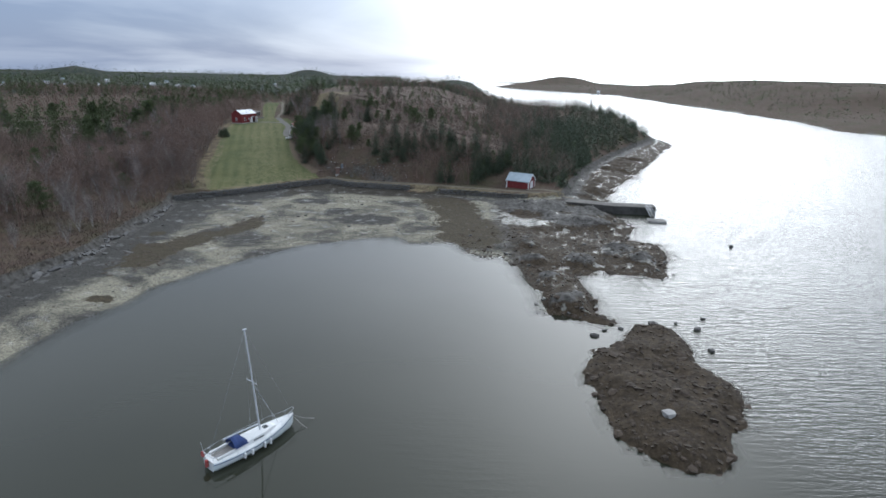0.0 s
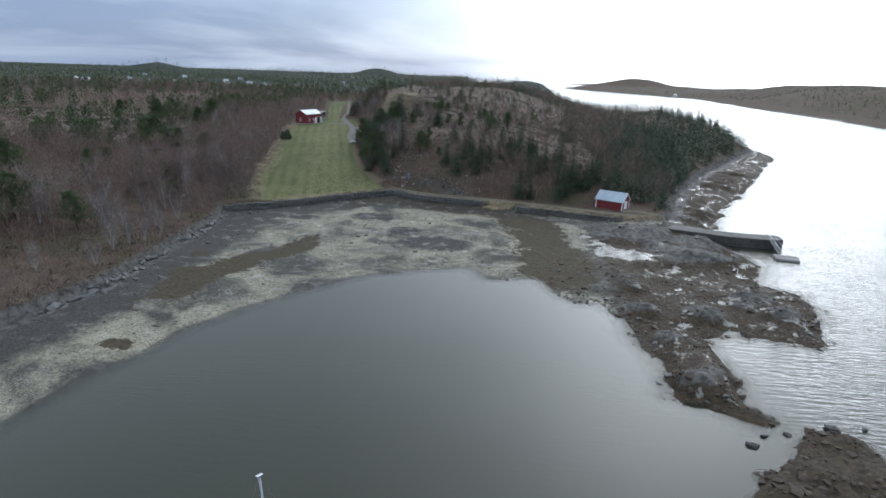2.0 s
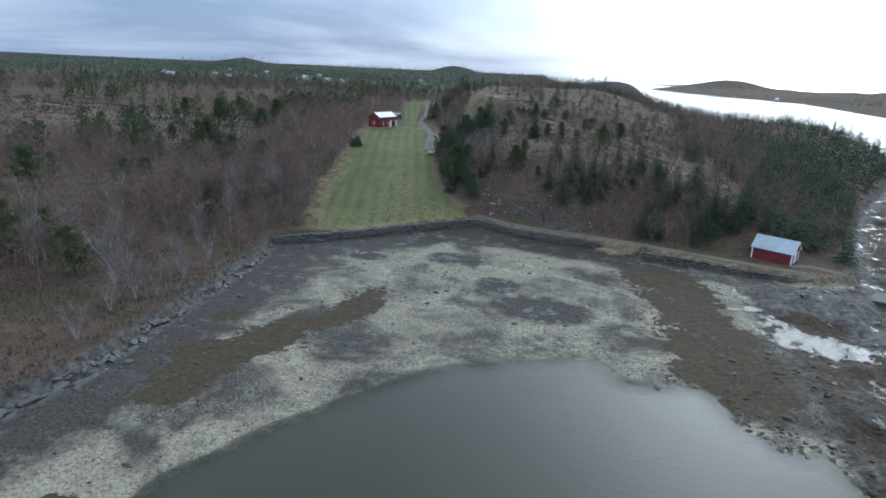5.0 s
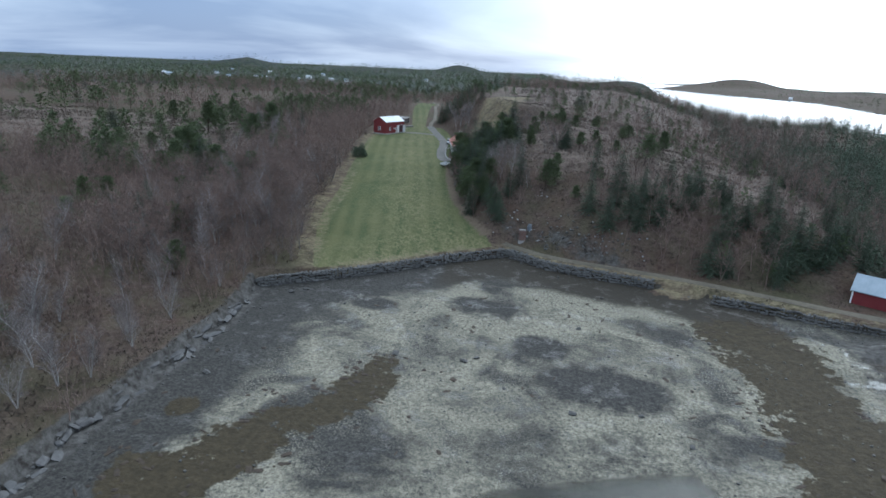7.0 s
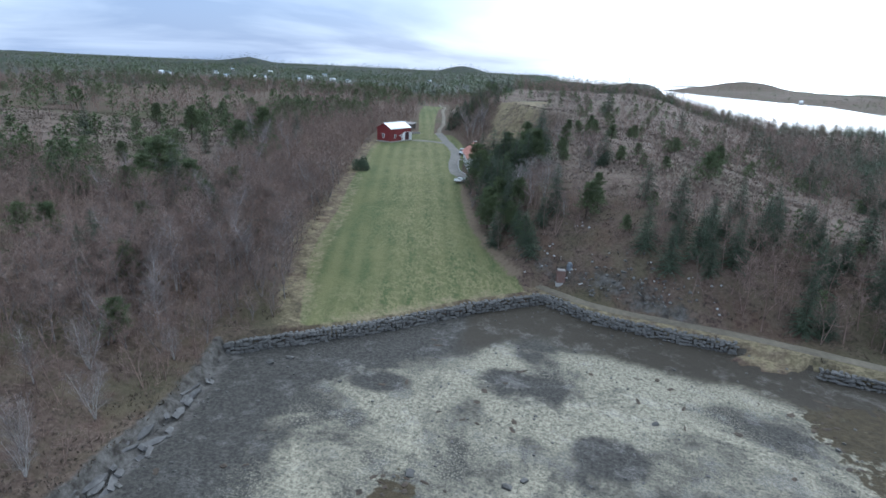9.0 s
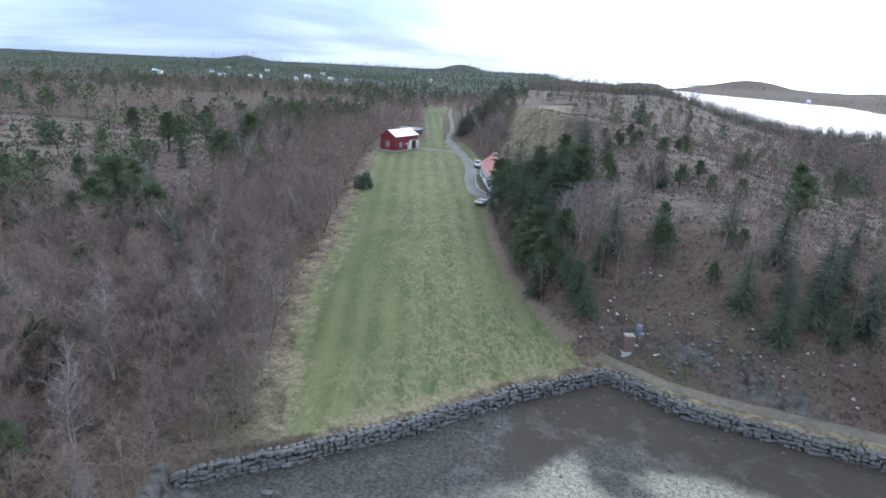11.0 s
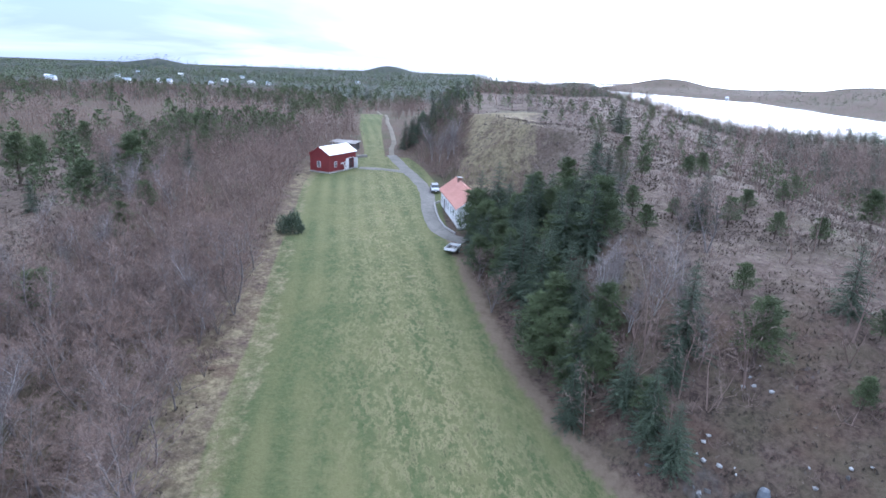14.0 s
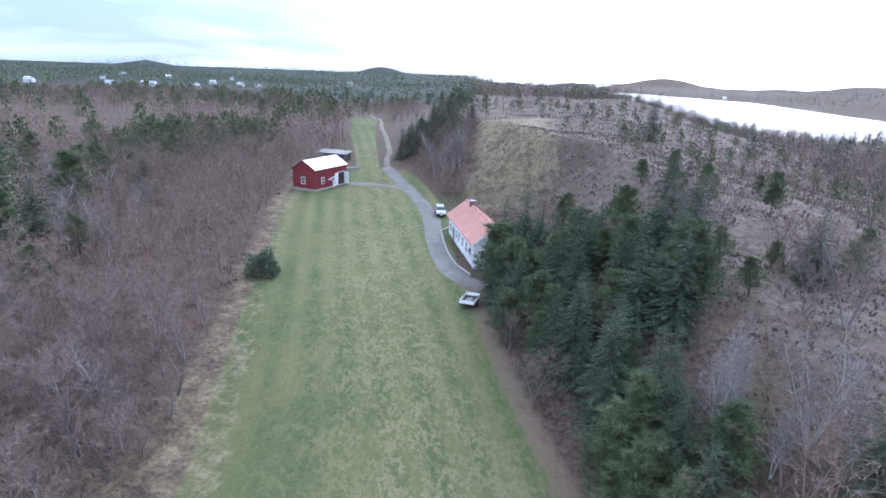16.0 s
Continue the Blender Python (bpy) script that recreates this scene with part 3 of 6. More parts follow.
def build_water():
    gx, gy = axis(-4700, 4700, -70, 70, 1.6, 1.10), axis(-280, 4750, 30, 190, 1.6, 1.09)
    X, Y = np.meshgrid(gx, gy)
    h = heights(X, Y)
    depth = np.clip(-h["z"] / 0.3, 0, 1)
    calm = sstep(26, 40, X + 0.12 * (Y - 60)) + sstep(40, -20, Y) * 0.6
    verts = np.stack([X, Y, np.zeros_like(X)], -1).reshape(-1, 3)
    nx, ny = len(gx), len(gy)
    idx = np.arange(nx * ny).reshape(ny, nx)
    quads = np.stack([idx[:-1, :-1], idx[:-1, 1:], idx[1:, 1:], idx[1:, :-1]], -1).reshape(-1, 4)
    low = (h["z"] < 0.25).reshape(-1)
    quads = quads[low[quads].any(1)]
    used, inv = np.unique(quads, return_inverse=True)
    me = mesh_np("water", verts[used], inv.reshape(-1, 4), water_material(), {"depth": depth.reshape(-1)[used], "open": np.clip(calm, 0, 1).reshape(-1)[used]}, True)
    tagged(new("water", me), "grey sea water, calm in the cove and rippled outside", "water", "", "structure")


build_ground()
build_water()


# ---- mesh helpers for things ----
def part(name, bm, material, parent=None, label=""):
    """Links a bmesh as one mesh object, under a thing or a part."""
    me = bpy.data.meshes.new(name)
    bm.normal_update()
    bm.to_mesh(me)
    bm.free()
    me.materials.append(material)
    ob = new(name, me)
    if parent:
        ob.parent = parent
    return tagged(ob, label)


def shared(name, me, parent, m=None, label=""):
    ob = new(name, me)
    ob.parent = parent
    if m is not None:
        ob.matrix_basis = m
    return tagged(ob, label)


def thing(name, m, label, category, group="", kind=""):
    ob = new(name)
    ob.matrix_basis = m
    return tagged(ob, label, category, group, kind)


def box(bm, x0, x1, y0, y1, z0, z1, bevel=0.0):
    made = bmesh.ops.create_cube(bm, size=1)["verts"]
    for v in made:
        v.co = ((x0 + x1) / 2 + v.co.x * (x1 - x0), (y0 + y1) / 2 + v.co.y * (y1 - y0), (z0 + z1) / 2 + v.co.z * (z1 - z0))
    if bevel:
        es = list({e for v in made for e in v.link_edges})
        bmesh.ops.bevel(bm, geom=es, offset=bevel, segments=2, affect="EDGES", profile=0.5)
    return bm


def boxed(*a, bevel=0.0):
    return box(bmesh.new(), *a, bevel=bevel)


def tube(bm, pts, radii, sides=6, closed=True):
    """A tube along points, with a radius at each."""
    pts = [Vector(p) for p in pts]
    if not isinstance(radii, (list, tuple)):
        radii = [radii] * len(pts)
    rings = []
    for i, p in enumerate(pts):
        d = (pts[min(i + 1, len(pts) - 1)] - pts[max(i - 1, 0)]).normalized()
        a = d.cross(Vector((0.31, 0.95, 0.05)) if abs(d.z) > 0.9 else Vector((0, 0, 1))).normalized()
        b = d.cross(a)
        rings.append([bm.verts.new(p + (a * math.cos(t) + b * math.sin(t)) * radii[i]) for t in [2 * math.pi * j / sides for j in range(sides)]])
    for r0, r1 in zip(rings, rings[1:]):
        for j in range(sides):
            bm.faces.new((r0[j], r0[(j + 1) % sides], r1[(j + 1) % sides], r1[j]))
    if closed:
        bm.faces.new(rings[0][::-1])
        bm.faces.new(rings[-1])
    return bm


def prism(bm, outline, z0, z1):
    """An upright prism on a plan outline."""
    low, top = [bm.verts.new((x, y, z0)) for x, y in outline], [bm.verts.new((x, y, z1)) for x, y in outline]
    n = len(outline)
    for i in range(n):
        bm.faces.new((low[i], low[(i + 1) % n], top[(i + 1) % n], top[i]))
    bm.faces.new(low[::-1])
    bm.faces.new(top)
    return bm


def loft(bm, rings, cap=True):
    rows = [[bm.verts.new(p) for p in r] for r in rings]
    n = len(rows[0])
    for a, b in zip(rows, rows[1:]):
        for j in range(n):
            bm.faces.new((a[j], a[(j + 1) % n], b[(j + 1) % n], b[j]))
    if cap:
        bm.faces.new(rows[0][::-1])
        bm.faces.new(rows[-1])
    bmesh.ops.recalc_face_normals(bm, faces=bm.faces[:])
    return bm


def turn(x, y, deg, z=None, scale=1.0, dz=0.0):
    """A pose on the ground."""
    return pose(x, y, (float(ground_z(x, y)) if z is None else z) + dz, 0, 0, deg) @ Matrix.Scale(scale, 4)


RED = simple("red_boards", (0.135, 0.018, 0.020), (0.205, 0.030, 0.032), 0.75, 2.0, 0.3, 0.01, 0, (6, 6, 0.4))
WHITE = simple("white_paint", (0.68, 0.69, 0.70), (0.82, 0.82, 0.81), 0.6, 2.0, 0.1)
# near-black colour for the unlit inside behind the barn door
ROOF_WHITE = simple("pale_metal_roof", (0.72, 0.74, 0.76), (0.85, 0.86, 0.87), 0.4, 0.8, 0.05)
ROOF_BLUE = simple("grey_blue_roof", (0.27, 0.33, 0.38), (0.40, 0.46, 0.51), 0.55, 0.9, 0.1)
TILES = simple("orange_roof_tiles", (0.40, 0.195, 0.15), (0.53, 0.29, 0.235), 0.8, 3.0, 0.3, 0.02)
CONCRETE = simple("concrete", (0.26, 0.25, 0.24), (0.42, 0.41, 0.39), 0.9, 2.0, 0.3, 0.02)
STONE = simple("wall_stone", (0.042, 0.041, 0.039), (0.165, 0.16, 0.152), 0.85, 1.4, 0.6, 0.05)
DARK_STONE = simple("wet_dark_rock", (0.022, 0.021, 0.019), (0.10, 0.096, 0.088), 0.55, 1.1, 0.7, 0.06)
LEDGE = simple("grey_bedrock", (0.026, 0.025, 0.025), (0.125, 0.121, 0.118), 0.6, 1.0, 0.8, 0.08)
WEED = simple("brown_seaweed", (0.018, 0.013, 0.009), (0.084, 0.060, 0.040), 0.85, 2.2, 0.8, 0.06)
GREY_WOOD = simple("weathered_wood", (0.16, 0.15, 0.14), (0.33, 0.31, 0.29), 0.85, 2.0, 0.3, 0.01, 0, (5, 5, 0.5))
GLASS = Nodes("window_glass").color((0.03, 0.035, 0.04)).rough(0.08).mat
DARK = simple("interior_shade", (0.012, 0.012, 0.013), (0.03, 0.03, 0.03), 0.8)
HULL = simple("white_gelcoat", (0.60, 0.68, 0.70), (0.76, 0.80, 0.80), 0.25, 0.8, 0.02)
DECK = simple("worn_deck", (0.62, 0.63, 0.63), (0.76, 0.76, 0.75), 0.6, 3.0, 0.1)
MAST = simple("pale_mast", (0.62, 0.64, 0.67), (0.74, 0.76, 0.78), 0.4, 1.0, 0.0)
ALU = Nodes("mast_metal").color((0.55, 0.57, 0.60)).rough(0.35, 0.8).mat
BLUE = simple("blue_canvas", (0.018, 0.035, 0.12), (0.04, 0.07, 0.20), 0.85, 3.0, 0.3)
RUBBER = simple("black_rubber", (0.012, 0.012, 0.012), (0.03, 0.03, 0.03), 0.7)
RED_CLOTH = simple("red_cloth", (0.26, 0.045, 0.045), (0.38, 0.09, 0.08), 0.8)
CAR_PAINT = simple("silver_car_paint", (0.34, 0.36, 0.38), (0.44, 0.46, 0.48), 0.25, 1.0, 0.0)
DULL_STEEL = simple("dull_blue_steel", (0.085, 0.10, 0.12), (0.19, 0.21, 0.235), 0.55, 2.0, 0.2)
PALE_ROCK = simple("lichen_rock", (0.20, 0.20, 0.20), (0.50, 0.50, 0.49), 0.85, 3.0, 0.5, 0.03)
BRICK = simple("old_red_brick", (0.11, 0.062, 0.050), (0.25, 0.160, 0.132), 0.9, 6.0, 0.4, 0.02)
GRAVEL = simple("gravel", (0.095, 0.089, 0.078), (0.175, 0.165, 0.148), 0.95, 1.6, 0.5, 0.04)
EARTH = simple("packed_earth_track", (0.090, 0.077, 0.056), (0.165, 0.142, 0.105), 0.95, 1.5, 0.5, 0.04)
ROPE = simple("rope", (0.35, 0.33, 0.30), (0.5, 0.48, 0.45), 0.9)


def leaf_material(name, a, b, c):
    """Foliage or twigs: differs from tree to tree and from piece to piece."""
    k = Nodes(name)
    info = k.node("ObjectInfo").outputs["Random"]
    isl = k.node("NewGeometry").outputs["Random Per Island"]
    col = k.mix(k.ramp(isl, (0.0, 0.0), (1.0, 1.0)), a, b)
    col = k.mix(k.math("MULTIPLY", info, 0.5), col, c)
    col = k.mix(k.ramp(k.noise(0.06, 3), (0.4, 0.0), (0.65, 0.45)), col, c)
    col = k.mix(k.ramp(k.noise(0.24, 2), (0.42, 0.0), (0.62, 0.55)), col, tuple(0.62 * v for v in a))
    k.color(col).rough(0.85)
    return k.mat


TWIGS = leaf_material("bare_twigs", (0.134, 0.095, 0.080), (0.246, 0.184, 0.152), (0.218, 0.145, 0.114))
BARK = simple("birch_bark", (0.10, 0.088, 0.085), (0.24, 0.215, 0.205), 0.85, 2.5, 0.3, 0.01)
PALE_TWIGS = leaf_material("pale_twigs", (0.15, 0.128, 0.120), (0.29, 0.258, 0.242), (0.20, 0.165, 0.155))
PALE_BARK = simple("pale_bark", (0.26, 0.245, 0.232), (0.46, 0.44, 0.42), 0.85, 2.5, 0.3, 0.01)
NEEDLES = leaf_material("spruce_needles", (0.040, 0.060, 0.036), (0.098, 0.128, 0.078), (0.078, 0.104, 0.062))
PINE = leaf_material("pine_needles", (0.062, 0.090, 0.038), (0.134, 0.166, 0.076), (0.104, 0.130, 0.054))
CONE_BARK = simple("conifer_bark", (0.055, 0.042, 0.034), (0.12, 0.09, 0.07), 0.9, 3.0, 0.3)
HEATHER = leaf_material("heather", (0.056, 0.043, 0.034), (0.150, 0.118, 0.092), (0.095, 0.082, 0.050))
TUSSOCK = leaf_material("tussock", (0.100, 0.078, 0.068), (0.255, 0.210, 0.178), (0.165, 0.128, 0.110))
DRY_GRASS = leaf_material("dry_grass", (0.14, 0.115, 0.070), (0.29, 0.245, 0.16), (0.20, 0.175, 0.10))


# ---- trees ----
class Tris:
    """Collects loose triangles and thin tubes in arrays."""

    def __init__(self, seed):
        self.r = np.random.RandomState(seed)
        self.v, self.f, self.n = [], [], 0

    def sliver(self, p, d, length, width):
        p, d = np.asarray(p, float), np.asarray(d, float)
        d = d / (np.linalg.norm(d) + 1e-9)
        a = np.cross(d, self.r.normal(size=3))
        a = a / (np.linalg.norm(a) + 1e-9) * width / 2
        self.v += [p - a, p + a, p + d * length]
        self.f.append((self.n, self.n + 1, self.n + 2))
        self.n += 3

    def pipe(self, pts, radii, sides=3):
        base = self.n
        for i, p in enumerate(pts):
            d = np.asarray(pts[min(i + 1, len(pts) - 1)]) - np.asarray(pts[max(i - 1, 0)])
            d = d / (np.linalg.norm(d) + 1e-9)
            a = np.cross(d, (0.3, 0.9, 0.1) if abs(d[2]) > 0.8 else (0, 0, 1.0))
            a /= np.linalg.norm(a)
            b = np.cross(d, a)
            for j in range(sides):
                t = 2 * math.pi * j / sides
                self.v.append(np.asarray(p) + (a * math.cos(t) + b * math.sin(t)) * radii[i])
        for i in range(len(pts) - 1):
            for j in range(sides):
                p0, p1 = base + i * sides + j, base + i * sides + (j + 1) % sides
                self.f += [(p0, p1, p1 + sides), (p0, p1 + sides, p0 + sides)]
        self.n += len(pts) * sides

    def arrays(self):
        return np.array(self.v, np.float32).reshape(-1, 3), np.array(self.f, np.int32).reshape(-1, 3)


def unit(az, el):
    return np.array((math.cos(az) * math.cos(el), math.sin(az) * math.cos(el), math.sin(el)))


def birch_arrays(seed, h, stems=1, limbs=15, twigs=9, sub=5, wide=1.0, sides=5, spread=1.0, light=False):
    """A bare deciduous tree: (wood, twigs)."""
    wood, fine = Tris(seed), Tris(seed + 500)
    r = wood.r
    for s in range(stems):
        az, lean = r.uniform(0, 6.28), (0.02 + r.uniform(0, 0.10)) if stems == 1 else r.uniform(0.12, 0.36)
        hs = h * (1 if s == 0 else r.uniform(0.7, 0.98))
        bend = r.normal(size=2) * 0.03 * hs
        path = []
        for i in range(7):
            f = i / 6
            path.append(np.array((math.cos(az) * lean * hs * f + bend[0] * math.sin(f * 5), math.sin(az) * lean * hs * f + bend[1] * math.sin(f * 4), hs * f - 0.3 * (i == 0))))
        rad = 0.014 * h * (0.75 if light else wide ** 0.5) / stems ** 0.4
        if light:
            wood.pipe(path[::3], [rad, rad * 0.55, rad * 0.1], 3)
        else:
            wood.pipe(path, [rad * (1 - 0.88 * i / 6) for i in range(7)], sides)
        n = max(3, int(limbs / stems ** 0.7))
        for b in range(n):
            f = 0.16 + 0.82 * (b + r.uniform(0, 1)) / n
            k = min(int(f * 6), 5)
            p = path[k] + (path[k + 1] - path[k]) * (f * 6 - k)
            a, el = b * 2.4 + r.uniform(-0.5, 0.5), r.uniform(0.5, 1.05)
            ln = hs * spread * (0.36 * (1 - f) ** 0.8 + 0.13) * r.uniform(0.75, 1.3)
            pts, d = [p], unit(a, el)
            for q in range(3):
                d = d + np.array((0, 0, 0.10)) + r.normal(size=3) * 0.14
                d /= np.linalg.norm(d)
                pts.append(pts[-1] + d * ln / 3)
            r0 = rad * 0.42 * (1 - 0.6 * f)
            if light:
                wood.sliver(pts[0], pts[3] - pts[0], ln, r0 * 2.0)
            else:
                wood.pipe(pts, [r0, r0 * 0.7, r0 * 0.45, r0 * 0.15], 3)
            for t in range(twigs):
                g = 0.25 + 0.75 * (t + r.uniform(0, 1)) / twigs
                j = min(int(g * 3), 2)
                q = pts[j] + (pts[j + 1] - pts[j]) * (g * 3 - j)
                td = d * 0.6 + r.normal(size=3) * 0.55 + np.array((0, 0, 0.25))
                td /= np.linalg.norm(td)
                tl = r.uniform(0.06, 0.13) * h * (1.2 - 0.5 * g)
                fine.sliver(q, td, tl, 0.026 * wide)
                for u in range(sub):
                    e = q + td * tl * r.uniform(0.2, 0.95)
                    ud = td + r.normal(size=3) * 0.6
                    fine.sliver(e, ud, tl * r.uniform(0.4, 0.8), 0.020 * wide)
    return wood.arrays(), fine.arrays()


def spruce_arrays(seed, h, tiers=17, per=8, needles=9, wide=1.0, base=0.06, full=0.20, short=1.0):
    wood, fine = Tris(seed), Tris(seed + 500)
    r = wood.r
    wood.pipe([(0, 0, -0.3), (0.03 * h * r.normal() * 0.3, 0, h * 0.5), (0, 0, h * 0.98)], [0.016 * h, 0.009 * h, 0.001 * h], 5)
    for t in range(tiers):
        f = base + (1 - base) * t / tiers
        ln = h * full * (1 - f) ** 0.8 * r.uniform(0.8, 1.15) + 0.12
        for b in range(per):
            a = t * 0.9 + b * 6.283 / per + r.uniform(-0.3, 0.3)
            el = 0.25 - 0.5 * (1 - f) + r.uniform(-0.12, 0.12)
            l2 = ln * r.uniform(0.7, 1.2)
            d, p = unit(a, el), np.array((0, 0, f * h + r.uniform(-0.2, 0.2)))
            for q in range(needles):
                g = (q + 0.6) / needles
                e = p + d * l2 * g + np.array((0, 0, -0.10 * l2 * g * g))
                side = np.cross(d, (0, 0, 1)) * (1 if q % 2 else -1)
                nd = d * 0.7 + side * 0.8 * r.uniform(0.3, 1.1) + np.array((0, 0, r.uniform(-0.45, 0.25)))
                fine.sliver(e, nd, l2 * (0.50 - 0.2 * g) * short * r.uniform(0.7, 1.2), l2 * 0.085 * wide)
    fine.sliver((0, 0, h * 0.93), (0, 0, 1), h * 0.09, 0.12 * wide)
    return wood.arrays(), fine.arrays()


def pine_arrays(seed, h, limbs=22, tufts=9, needles=8, wide=1.0, light=False):
    wood, fine = Tris(seed), Tris(seed + 500)
    r = wood.r
    top = np.array((r.normal() * 0.05 * h, r.normal() * 0.05 * h, h * 0.93))
    path = [np.array((0, 0, -0.3)), top * 0.35, top * 0.7 + np.array((0.02 * h, 0, 0)), top]
    girth = 0.5 if light else 1.0
    wood.pipe(path, [0.02 * h * girth, 0.016 * h * girth, 0.010 * h * girth, 0.003 * h], 3 if light else 5)
    for b in range(limbs):
        f = 0.22 + 0.77 * (b + r.uniform(0, 1)) / limbs
        p = top * f
        a, el = b * 2.4, r.uniform(0.05, 0.5) + 0.5 * f
        ln = h * (0.26 * (1.1 - f) + 0.06) * r.uniform(0.7, 1.25)
        d = unit(a, el)
        if light:
            wood.sliver(p, d, ln, 0.008 * h)
        else:
            wood.pipe([p, p + d * ln * 0.6, p + d * ln + np.array((0, 0, 0.08 * ln))], [0.006 * h, 0.004 * h, 0.001 * h], 3)
        for t in range(tufts):
            g = 0.3 + 0.75 * (t + r.uniform(0, 1)) / tufts
            e = p + d * ln * g + r.normal(size=3) * 0.16 * ln
            for q in range(needles):
                fine.sliver(e, r.normal(size=3) + np.array((0, 0, 0.5)) + d * 0.5, 0.080 * h * r.uniform(0.5, 1.1), 0.013 * h * wide)
    return wood.arrays(), fine.arrays()


def scatter_stuff(templates, x, y, z, scale, rot, pick, wide=1.0):
    """Joins copies of template arrays into one array."""
    vs, fs, n = [], [], 0
    for k, (v, f) in enumerate(templates):
        sel = np.where(pick == k)[0]
        if not len(sel):
            continue
        c, s, sc = np.cos(rot[sel]), np.sin(rot[sel]), scale[sel]
        X = (v[None, :, 0] * c[:, None] - v[None, :, 1] * s[:, None]) * sc[:, None] * wide + x[sel][:, None]
        Y = (v[None, :, 0] * s[:, None] + v[None, :, 1] * c[:, None]) * sc[:, None] * wide + y[sel][:, None]
        Z = v[None, :, 2] * sc[:, None] + z[sel][:, None]
        vs.append(np.stack([X, Y, Z], -1).reshape(-1, 3))
        fs.append((f[None] + (np.arange(len(sel)) * len(v))[:, None, None] + n).reshape(-1, 3))
        n += len(sel) * len(v)
    return np.concatenate(vs), np.concatenate(fs)


VILLAGE = [(-520, 700, 16, WHITE), (-480, 760, 13, WHITE), (-415, 712, 11, WHITE), (-405, 716, 9, WHITE), (-455, 930, 14, WHITE), (-430, 960, 16, WHITE), (-398, 940, 12, WHITE),
             (-372, 735, 8, WHITE), (-610, 800, 12, GREY_WOOD), (-650, 1150, 13, WHITE), (-540, 1160, 13, WHITE), (-700, 1050, 12, WHITE), (-330, 1150, 12, WHITE), (-800, 1250, 12, GREY_WOOD), (352, 1390, 10, WHITE)]
HOUSE_AT, BARN_AT, BOATHOUSE_AT = (-63.5, 255.5), (-100, 292), (23, 175.5)


def tree_cover(x, y, h):
    """Chance of a bare tree, a spruce and a pine at a place."""
    bank, xl, xr, n2 = h["bank"], h["xl"], h["xr"], h["n2"]
    c1, c2, c3 = fbm(x, y, 38, 3, 61), fbm(x, y, 17, 3, 67), fbm(x, y, 55, 3, 71)
    land = (bank > np.where((x < -62) & (y < 152), 0.7, 2.2)) & (h["z"] > 1.5)
    left = land & (x < np.where(y > 150, xl - 2.5, 1e9)) & (x < -60 - 0.2 * np.clip(y - 250, 0, 400)) & ((y < 156) | (x < xl - 2.5))
    edge = np.where(y > 150, xl - x, bank)
    clearing = np.maximum(sstep(0.47, 0.40, c1) * sstep(30, 50, edge), sstep(-8, 3, poly_dist(CLEARING, x, y) + 14 * (c2 - 0.5)))
    shore = sstep(26, 8, bank) * sstep(150, 132, y) * (x < -60)
    birch = left * (0.94 - 0.92 * clearing) * (1 - shore * (0.55 + 0.4 * sstep(0.42, 0.56, c2)))
    con = (1 - 0.9 * clearing) * sstep(0.45, 0.66, c3 + 0.2 * (c2 - 0.5)) * sstep(14, 34, edge) * np.interp(y, [300, 360, 600], [1.0, 0.7, 0.8])
    pine = left * (con * 0.50 + clearing * 0.05)
    birch = birch * (1 - 0.45 * con)
    spruce = left * con * 0.08
    # hill on the other side of the meadow
    right = land & (x > xr + 1.2) & (y > 176) & (y < 600)
    dv = x - xr
    strip = sstep(1.2, 2.5, dv) * sstep(20, 14, dv) * sstep(197, 203, y) * sstep(250, 244, y)
    copse = sstep(0.5, 2, dv) * sstep(22, 15, dv) * sstep(316, 332, y + 8 * (c2 - 0.5)) * sstep(460, 420, y)
    open_heath = sstep(14, 20, dv) * sstep(24, 30, bank + 14 * (c2 - 0.5) + np.clip(-14 - x, 0, 20)) * sstep(34, 14, x) * sstep(480, 400, y)
    slope = sstep(-14, 6, x) * right
    coast = sstep(70, 20, bank) * sstep(30, 60, x)
    spruce = np.maximum(spruce, right * np.maximum(strip * 0.5, copse * 0.6))
    spruce = np.maximum(spruce, (slope * (0.2 + 0.75 * coast) + right * 0.30 * sstep(0.55, 0.64, c3)) * (1 - open_heath * 0.97))
    birch = np.maximum(birch, right * (0.80 * (1 - open_heath * 0.86)) * (1 - strip) * (1 - copse * 0.7) * sstep(0.36, 0.48, c2 + 0.2 * slope + 0.1))
    pine = np.maximum(pine, right * strip * 0.48)
    pine = np.maximum(pine, right * (0.10 + 0.10 * slope) * sstep(0.45, 0.6, c3) * (1 - open_heath) + right * open_heath * 0.12)
    foot = right * sstep(6, 9, bank) * sstep(30, 18, bank) * sstep(-26, -18, x) * sstep(40, 20, x)
    spruce, pine, birch = np.maximum(spruce, foot * 0.42), np.maximum(pine, foot * 0.22), birch * (1 - 0.45 * foot)
    bare_bank = sstep(-70, -66, x) * sstep(-44, -52, x) * sstep(272, 280, y) * sstep(330, 312, y)
    for a in (birch, spruce, pine):
        a *= 1 - bare_bank * 0.95
    # beyond: mixed woodland
    far = land & (y >= 600) | (h["east"] > 8)
    patch = sstep(0.40, 0.56, c3) * np.interp(y, [600, 900], [0.45, 1.0])
    isle = np.where(h["east"] > 0, np.where((h["east"] > 25) & (y < 1150), 0.75, 0.3), 1.0)
    birch = np.where(far, (0.38 * (1 - patch) + 0.08) * isle, birch)
    spruce, pine = np.where(far, (0.42 * patch + 0.08) * isle, spruce), np.where(far, (0.42 * patch + 0.16) * isle, pine)
    up_l, up_r = upper_field(y)
